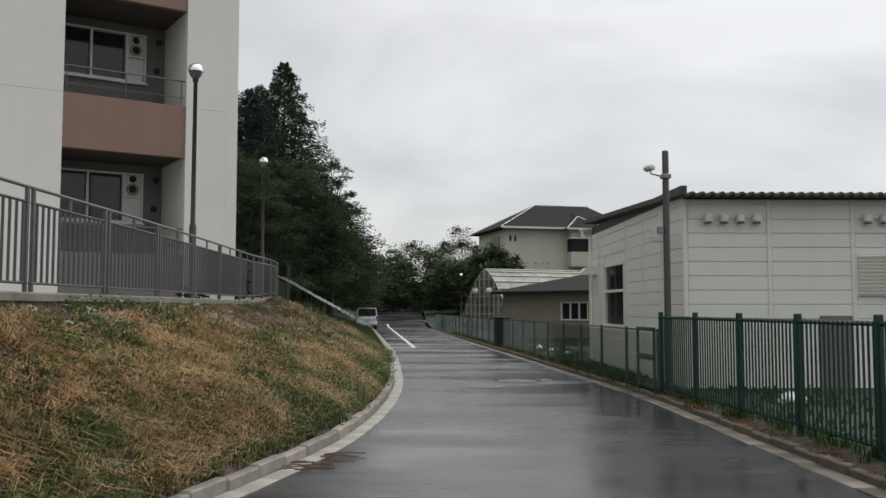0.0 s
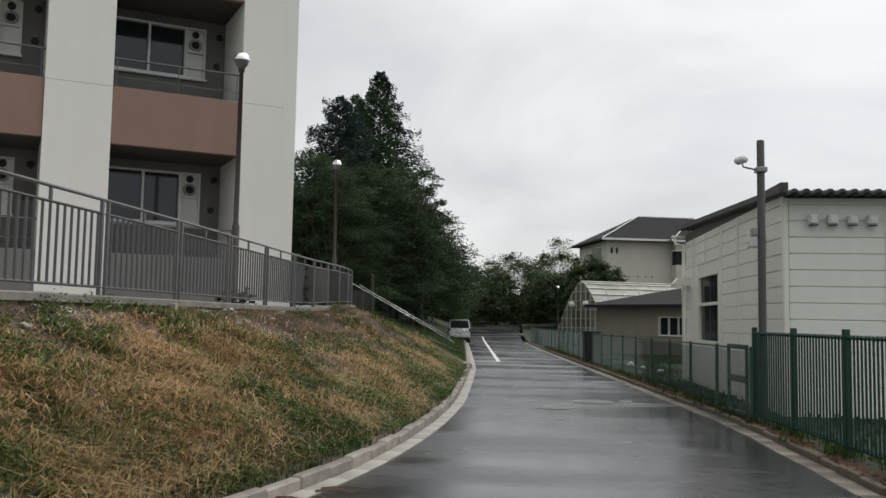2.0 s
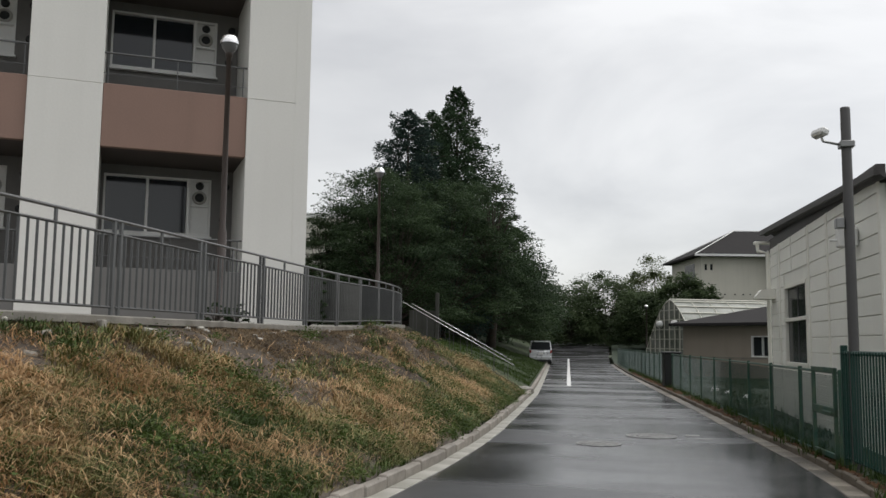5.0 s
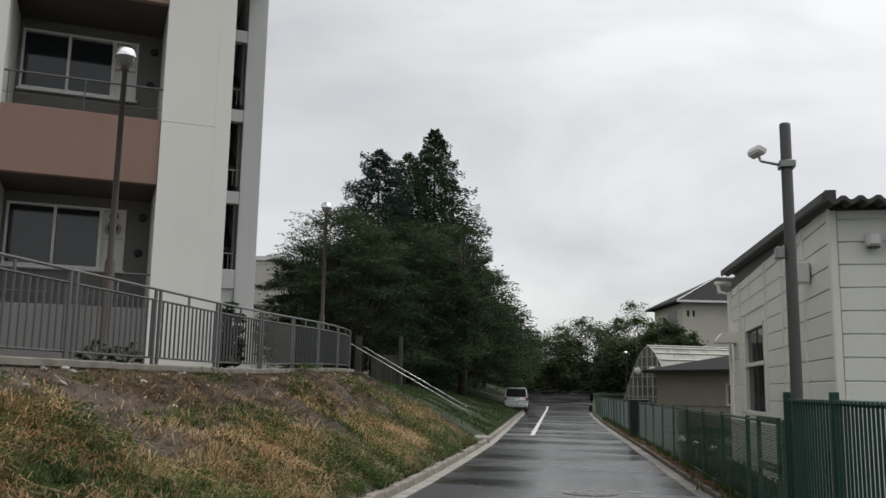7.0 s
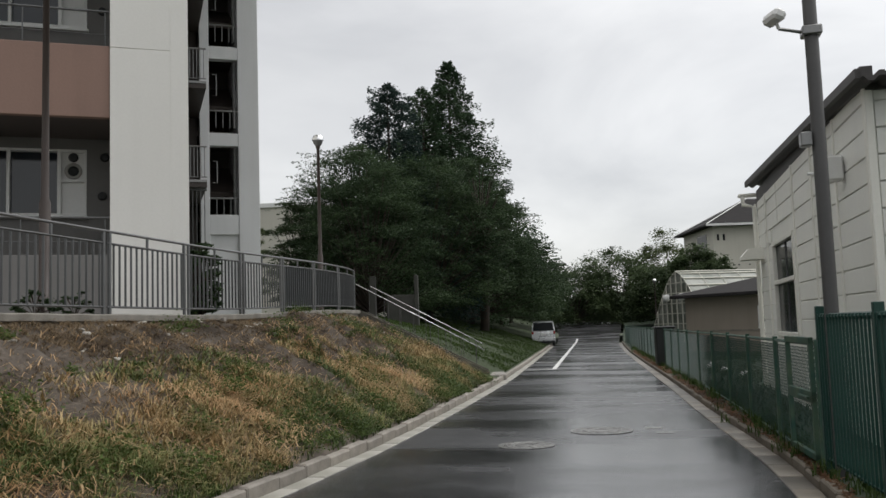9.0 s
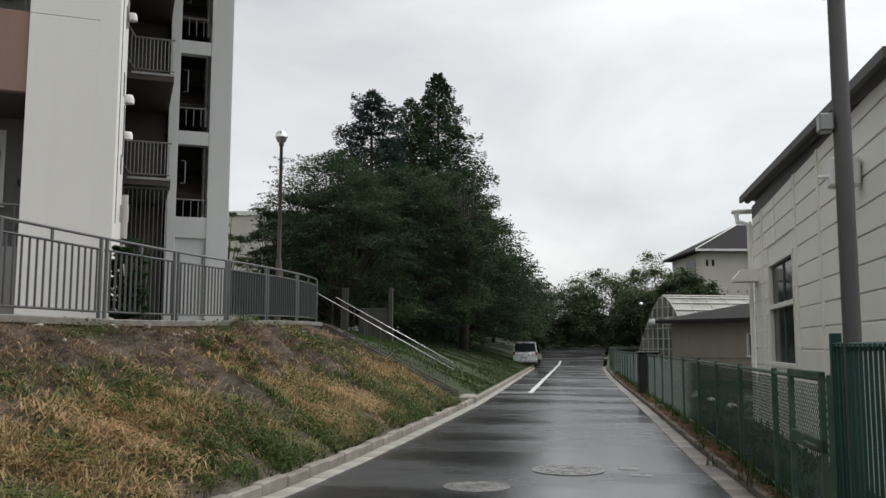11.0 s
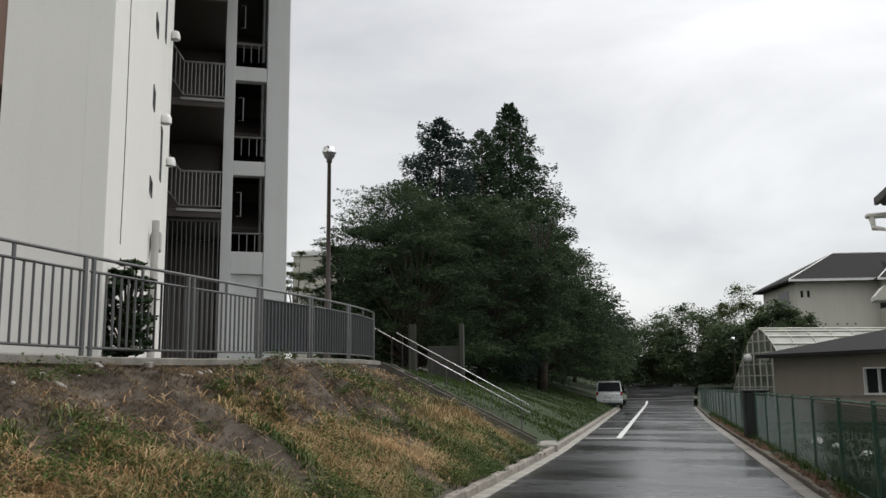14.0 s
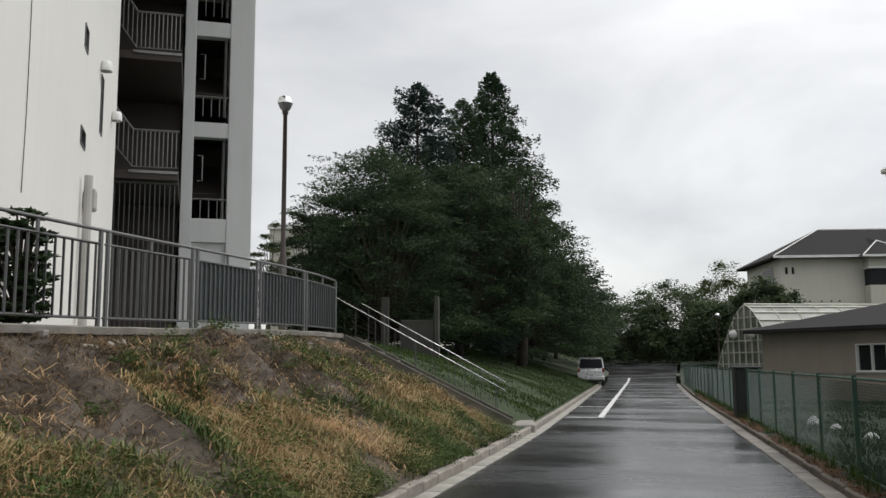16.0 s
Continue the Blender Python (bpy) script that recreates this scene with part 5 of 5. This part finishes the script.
part("lower_bumper", Geo().box(-0.72, -0.05, 0.24, 0.72, 0.12, 0.355, 0.02), BLACK, van)
part("number_plate", Geo().box(-0.17, -0.02, 0.70, 0.17, 0.03, 0.86, 0.005), PLASTIC_W, van)
for sx in (-0.65, 0.65):
    for y in (0.72, 3.3):
        wh = part("wheel", Geo().lathe([(0.0, -0.09), (0.24, -0.09), (0.31, -0.08), (0.32, 0.0), (0.31, 0.08), (0.24, 0.09), (0.0, 0.09)], 18, pose(sx, y, 0.32, 0, 90)), RUBBER, van, smooth=True)
        part("rim", Geo().lathe([(0.0, -0.1), (0.19, -0.1), (0.2, 0.0), (0.19, 0.1), (0.0, 0.1)], 14, pose(sx, y, 0.32, 0, 90)), RAIL_LIGHT, wh)

# ---- road markings and lids ----
g = Geo()
la, lb = Vector((-1.25, 32.1, 0)), Vector((-4.85, 77.5, 0))
for i in range(24):
    p, q = la.lerp(lb, i / 24), la.lerp(lb, (i + 1) / 24)
    g.add([(p.x - 0.075, p.y, rise(p.y) + 0.006), (p.x + 0.075, p.y, rise(p.y) + 0.006), (q.x + 0.075, q.y, rise(q.y) + 0.006), (q.x - 0.075, q.y, rise(q.y) + 0.006)], [(0, 1, 2, 3)])
solid("bay_line", g, LINE, "long worn white parking bay line", "road marking", "structure")
for y in (32.1, 37.4):
    x0, x1 = road_left(y) + 0.05, -1.33 - (y - 32.1) * 0.079
    solid("bay_end_line", Geo().add([(x0, y - 0.1, 0.006), (x1, y - 0.1, 0.006), (x1, y + 0.1, 0.006), (x0, y + 0.1, 0.006)], [(0, 1, 2, 3)]), LINE, "short white line across the parking bay", "road marking", "structure")


def manhole(x, y, r, label):
    ob = thing("manhole_cover", label, "manhole cover", pose(x, y, 0.0))
    part("rim", Geo().lathe([(r, -0.02), (r, 0.009), (r * 0.9, 0.009), (r * 0.9, -0.02)], 32), IRON, ob)
    part("lid", Geo().lathe([(r * 0.885, -0.02), (r * 0.885, 0.006), (0, 0.006)], 32), IRON, ob)
    g = Geo()
    for k in range(10):
        for q in (0.3, 0.55, 0.76):
            a0 = 2 * math.pi * (k + 0.5 * (q > 0.4)) / 10
            g.box(-0.025, -0.045, 0.0, 0.025, 0.045, 0.012, 0.003, pose(r * q * math.cos(a0), r * q * math.sin(a0), 0, 0, 0, math.degrees(a0)))
    part("lid_pattern", g, IRON, ob)


manhole(1.3, 16.2, 0.40, "round cast iron manhole cover set in the asphalt")
manhole(0.53, 14.83, 0.33, "smaller dull round cover flush in the asphalt")
for x, y in ((1.95, 16.5), (2.1, 16.0)):
    solid("valve_cover", Geo().box(x - 0.11, y - 0.09, -0.02, x + 0.11, y + 0.09, 0.006, 0.003), IRON, "small rectangular iron valve cover in the road", "valve cover")

# ---- trees in place ----
conifer(-12.93, 68.9, 2.2, 19.8, 9.0, CEDAR, 105000, 3, 0.84, 0.10, 0.12)
conifer(-14.4, 66.5, 2.2, 17.2, 8.0, CEDAR, 52000, 8, 0.78, 0.10, 0.12, 0.3, "second dark conifer close beside the tallest one")
conifer(-11.2, 47.5, 2.1, 12.1, 4.9, CEDAR_B, 70000, 5, 0.66, 0.05, 0.085, 1.0, "dark blue-green conifer with drooping layered branches")
broadleaf(-11.4, 43.0, 2.0, 7.7, 2.9, BROAD, 98000, 11, 0.062, 0.05, 130, "spreading dark green tree with loose outer twigs", twig=1.75)
broadleaf(-9.7, 39.6, 1.9, 6.2, 2.5, BROAD, 56000, 20, 0.058, 0.03, 100, twig=1.5)
broadleaf(-8.8, 46.0, 2.0, 7.8, 3.2, BROAD, 74000, 12, 0.066, 0.03, 120, twig=1.4)
broadleaf(-6.5, 47.5, 1.6, 8.9, 1.5, BROAD, 9000, 13, 0.07, 0.4, 34, "taller open tree with gaps in its leaves", twig=1.2)
broadleaf(-7.8, 54.0, 1.7, 7.2, 3.1, BROAD, 56000, 14, 0.075, 0.03, 100, twig=1.3)
broadleaf(-9.6, 58.5, 1.9, 9.6, 3.4, BROAD, 40000, 17, 0.085, 0.03, 90, twig=1.2)
broadleaf(-8.3, 62.0, 1.9, 5.8, 3.4, BROAD, 34000, 15, 0.085, 0.05, 80)
broadleaf(-9.0, 70.0, 2.0, 6.2, 3.6, BROAD, 26000, 16, 0.11, 0.05, 80)
broadleaf(-11.5, 80.0, 2.0, 6.0, 4.4, BROAD, 18000, 19, 0.14, 0.05, 70)
broadleaf(-13.3, 41.0, 2.0, 5.4, 1.35, BEND, 20000, 21, 0.06, 0.08, 50, "lighter leafy tree behind the lamp post", twig=1.3)
broadleaf(-24.3, 58.0, 2.0, 7.8, 1.2, OLIVE, 9000, 18, 0.08, 0.25, 30, "lighter green tree before the cream block", twig=1.1)
for i, (x, y, h, sp) in enumerate(((-12, 96, 6.5, 4.5), (-7, 100, 6.6, 4.3), (-2.5, 104, 8.0, 4.4), (3.2, 108, 9.8, 4.8), (9, 112, 9.8, 5.0), (6.0, 100, 6.5, 3.6), (13, 104, 8.0, 4.5), (-17, 92, 7.5, 5.0), (5.4, 84.0, 6.8, 2.5), (2.0, 92.0, 5.6, 3.0))):
    broadleaf(x, y, 0.8, h, sp, OLIVE if i == 3 else BEND, 25000, 30 + i, 0.15, 0.14, 42, "distant leafy tree at the bend of the lane", twig=0.9, puff=0.8)
for i, (x, y) in enumerate(((-20, 108), (-14, 112), (-8, 114), (-2, 116), (4, 117), (10, 118))):
    broadleaf(x, y, 0.6, 3.6, 4.0, BROAD, 8000, 60 + i, 0.2, 0.03, 40, "low dark hedge-like shrub beyond the lane", twig=0.9)

# small plants on the terrace
bush = broadleaf(-4.9, 17.1, 1.66, 1.25, 0.27, BROAD, 4200, 80, 0.05, 0.05, 60, "narrow dark shrub between the railing and the wall")
bush["category"] = "shrub"
for i, (x, y) in enumerate(((-4.75, 13.1), (-4.85, 13.95))):
    b = broadleaf(x, y, 1.66, 0.32, 0.2, BROAD, 500, 90 + i, 0.035, 0.05, 12, "low weedy plant at the foot of the lamp post")
    b["category"] = "plant"

# concrete block shelter in the shade beside the steps
blk = thing("concrete_screen", "low grey concrete wall with two posts under the trees", "wall", pose(-8.2, 37.3, 1.2, 0, 0, 12))
part("slab", Geo().box(-0.1, 0, 0, 1.0, 0.18, 1.55, 0.02), SHADED_CONC, blk)
part("post", Geo().box(-0.75, -0.05, 0, -0.5, 0.25, 2.3, 0.02), SHADED_CONC, blk)
part("post", Geo().box(1.0, -0.05, 0, 1.16, 0.25, 2.3, 0.02), SHADED_CONC, blk)

# ---- kerbs ----
kerb_row("kerb_left", lambda y: road_left(y), -1, KERB_L, GUTTER, -11.5, 66, 0.19, 0.12, "pale concrete kerb and gutter below the bank")
kerb_row("kerb_right", lambda y: road_right(y), 1, KERB_R, GUTTER_R, -11.5, 66, 0.22, 0.09, "worn mossy kerb and gutter before the fence")


# ---- grass ----
def blades(name, points, height, mat, label, seed, width=0.012, lean=0.5):
    r = np.random.default_rng(seed)
    p = np.array(points)
    n = len(p)
    h = height * r.uniform(0.4, 1.3, n)[:, None]
    az = r.uniform(0, 2 * math.pi, n)
    d = np.stack([np.cos(az), np.sin(az), np.zeros(n)], 1)
    s = np.stack([-np.sin(az), np.cos(az), np.zeros(n)], 1) * width * r.uniform(0.6, 1.5, n)[:, None]
    ln = (lean * r.uniform(0.1, 1.2, n))[:, None] * h
    up = np.array([0, 0, 1.0])
    mid = p + up * h * 0.6 + d * ln * 0.4
    tip = p + up * h * (1 - 0.25 * lean) + d * ln * 1.25
    v = np.stack([p - s, p + s, mid + s * 0.7, mid - s * 0.7, tip], 1).reshape(-1, 3)
    i = np.arange(n)[:, None] * 5
    me = bpy.data.meshes.new(name)
    fill_mesh(me, v, [i + np.array([0, 1, 2, 3]), i + np.array([3, 2, 4])])
    me.materials.append(mat)
    return tagged(new(name, me), label, "grass", kind="stuff")


def bank_spots(count, y0, y1, s0, s1, seed, thin=0.0, tuft=9, spread=0.035):
    """Tufts: dense in clumps, thin on the bare upper bank."""
    r = random.Random(seed)
    out = []
    while len(out) < count:
        y, s = r.uniform(y0, y1), r.uniform(s0, s1)
        dens = 0.45 + 0.7 * noise.noise((y * 0.55, s * 2.2, 7.0)) + 0.9 * noise.noise((y * 1.9, s * 6.0, 2.0)) - (thin * max(0.0, s - 0.3) * (1.0 + noise.noise((y * 0.6, s * 1.5, 40.0)) * 1.6) * (1.6 if y > 12.5 else 0.55)) - (1.25 * washed(y, s)[1] if y < 25.5 else 0.0)
        if r.random() > dens + 0.1:
            continue
        for _ in range(tuft):
            q = bank_point(min(y1, max(y0, y + r.gauss(0, spread))), min(s1, max(s0, s + r.gauss(0, spread / 2.5))))
            out.append((q.x, q.y, q.z - 0.01))
    return out


blades("bank_grass", bank_spots(92000, -2.5, 26.0, 0.01, 0.97, 1, 1.5, 7, 0.05), 0.11, GRASS, "patchy green and straw-coloured grass on the bank", 1, 0.0045, 1.9)
blades("bank_tufts", bank_spots(40000, 0.5, 25.6, 0.03, 0.9, 5, 1.0, 26, 0.05), 0.19, GRASS, "taller grass tufts on the bank", 5, 0.005, 1.75)
blades("kerb_weeds", bank_spots(9000, 1.0, 26, 0.0, 0.12, 2), 0.10, LAWN_GRASS, "green weeds along the kerb", 2, 0.006)
blades("slope_grass", bank_spots(42000, 29.0, 62, 0.01, 0.99, 3, 0, 6, 0.08), 0.085, LAWN_GRASS, "short green grass on the slope", 3, 0.009)

# rubble along the ledge and on the bare upper bank
r = random.Random(4)
for i in range(90):
    y = r.uniform(4, 26)
    s = r.uniform(0.86, 1.0) if i % 3 else r.uniform(0.6, 0.95)
    q = bank_point(y, s)
    a, b, c = r.uniform(0.015, 0.05), r.uniform(0.02, 0.09), r.uniform(0.01, 0.028)
    solid("rubble", Geo().box(-a, -b, -c, a, b, c, 0.015), RUBBLE, "broken pale concrete rubble below the ledge", "rubble", m=pose(q.x, q.y, q.z + 0.012, r.uniform(-12, 12), r.uniform(15, 35), r.uniform(0, 180)), group="rubble on the bank")


# flattened dead grass over the bank
r = random.Random(6)
flat = []
while len(flat) < 62000:
    y, s = r.uniform(0.5, 26.2), r.uniform(0.02, 0.99)
    if r.random() < 0.35 + 0.9 * noise.noise((y * 0.8, s * 3.0, 11.0)) + (0.5 if s > 0.5 and y > 12 else 0) - 0.25 * washed(y, s)[1]:
        q = bank_point(y, s)
        flat.append((q.x, q.y, q.z + 0.004))
blades("dead_grass", flat, 0.06, LITTER, "flattened brown dead grass on the bank", 9, 0.005, 3.2)

# fallen leaves and weeds between the kerb and the fence
pts = []
while len(pts) < 9000:
    y = r.uniform(1, 46)
    w = fence_right(y) - road_right(y) - 0.3
    x = road_right(y) + 0.26 + abs(r.gauss(0, 0.6)) * w * 0.8
    if r.random() < 0.5 + 0.8 * noise.noise((x * 2.0, y * 0.9, 4.0)):
        pts.append((x, y, 0.095 + r.uniform(0, 0.012)))
me = leaf_mesh("leaf_litter", np.array(pts), 0.032, LEAF_LITTER, 0.85, 21)
tagged(new("leaf_litter", me), "brown fallen leaves along the worn kerb", "leaves", kind="stuff")
pts = []
for _ in range(700):
    y = r.uniform(2, 50)
    x = fence_right(y) + r.gauss(0.05, 0.12)
    pts += [(x + r.gauss(0, 0.03), y + r.gauss(0, 0.05), 0.07) for _ in range(12)]
blades("fence_weeds", pts, 0.16, LAWN_GRASS, "green weeds at the foot of the fence", 22, 0.006, 0.8)
pts = []
while len(pts) < 19000:
    x, y = r.uniform(2, 14), r.uniform(6, 40)
    if x > fence_right(y) + 0.15 and not (x > 4.1 and 13.6 < y < 23) and r.random() < 0.4 + noise.noise((x * 0.5, y * 0.5, 9.0)):
        pts.append((x, y, 0.07))
blades("yard_grass", pts, 0.11, YARD_GRASS, "uneven dark grass in the fenced yard", 23, 0.012, 0.8)


def bundle(x, y, w, h, seed):
    """A crumpled sheet heap."""
    q = random.Random(seed)
    g, n, rows = Geo(), 14, 6
    vs = []
    for i in range(rows):
        f = i / (rows - 1)
        for k in range(n):
            a = 2 * math.pi * k / n
            rad = w * math.cos(f * 1.5) * (1 + q.uniform(-0.22, 0.22))
            vs.append((rad * math.cos(a), 0.7 * rad * math.sin(a), h * math.sin(f * 1.5) * (1 + q.uniform(-0.15, 0.15))))
    fs = [(i * n + k, i * n + (k + 1) % n, (i + 1) * n + (k + 1) % n, (i + 1) * n + k) for i in range(rows - 1) for k in range(n)] + [tuple(range((rows - 1) * n, rows * n))]
    solid("plastic_bundle", g.add(vs, fs), TARP, "crumpled white plastic bundle lying in the yard", "bundle", m=pose(x, y, 0.06, 0, 0, seed * 37), group="bundles in the yard", smooth=True)


for i, (x, y, w, h) in enumerate(((5.2, 11.4, 0.26, 0.16), (7.4, 10.8, 0.22, 0.16), (3.3, 29.4, 0.16, 0.18), (3.6, 28.3, 0.13, 0.1), (3.9, 26.4, 0.12, 0.09))):
    bundle(x, y, w, h, i + 1)

# loose straw lying in mats on the lower bank, and small broad-leaved weeds
flat = []
PATCHES = ((4.4, 0.5, 1.2, 0.26), (6.3, 0.3, 0.9, 0.24), (7.6, 0.55, 1.0, 0.25), (8.8, 0.3, 1.1, 0.22), (3.0, 0.35, 1.1, 0.3), (13.2, 0.3, 1.0, 0.14), (17.4, 0.45, 0.6, 0.16), (19.2, 0.25, 0.7, 0.1))
while len(flat) < 23000:
    y, s = r.uniform(1, 25), r.uniform(0.03, 0.85)
    near = max(math.exp(-((y - py) / wy) ** 2 - ((s - ps) / ws) ** 2) for py, ps, wy, ws in PATCHES)
    if r.random() < (0.9 * near * (0.6 + 1.2 * noise.noise((y * 1.6, s * 5.0, 3.0))) + 0.03) * (1 - washed(y, s)[1]):
        q = bank_point(y, s)
        flat.append((q.x, q.y, q.z + r.uniform(0.02, 0.08)))
blades("straw_mat", flat, 0.10, STRAW, "mats of pale dry straw lying on the bank", 31, 0.0045, 3.4)
pts = []
for _ in range(190):
    y, s = r.uniform(1, 25), r.uniform(0.02, 0.95) ** 1.5
    q, w = bank_point(y, s), r.uniform(0.05, 0.16)
    pts += [(q.x + r.gauss(0, w), q.y + r.gauss(0, w), q.z + abs(r.gauss(0.03, w * 0.6))) for _ in range(int(240 * w / 0.1))]
tagged(new("bank_weeds", leaf_mesh("bank_weeds", np.array(pts), 0.022, WEED, 0.5, 33)), "small broad-leaved green weeds on the bank", "weeds", kind="stuff")

# twigs washed against the kerb
for i in range(14):
    y = 6.2 + r.gauss(0, 0.35)
    x, a = road_left(y) + r.uniform(-0.12, 0.2), r.uniform(-0.5, 0.5)
    ln = r.uniform(0.15, 0.45)
    solid("twig", Geo().tube([(-ln / 2, 0, 0.02), (0, 0.02, 0.035), (ln / 2, -0.01, 0.02)], 0.006, 5), BARK_PALE, "dry brown twig lying against the kerb", "twig", m=pose(x, y, 0.005, 0, 0, math.degrees(a)), group="twigs at the kerb")
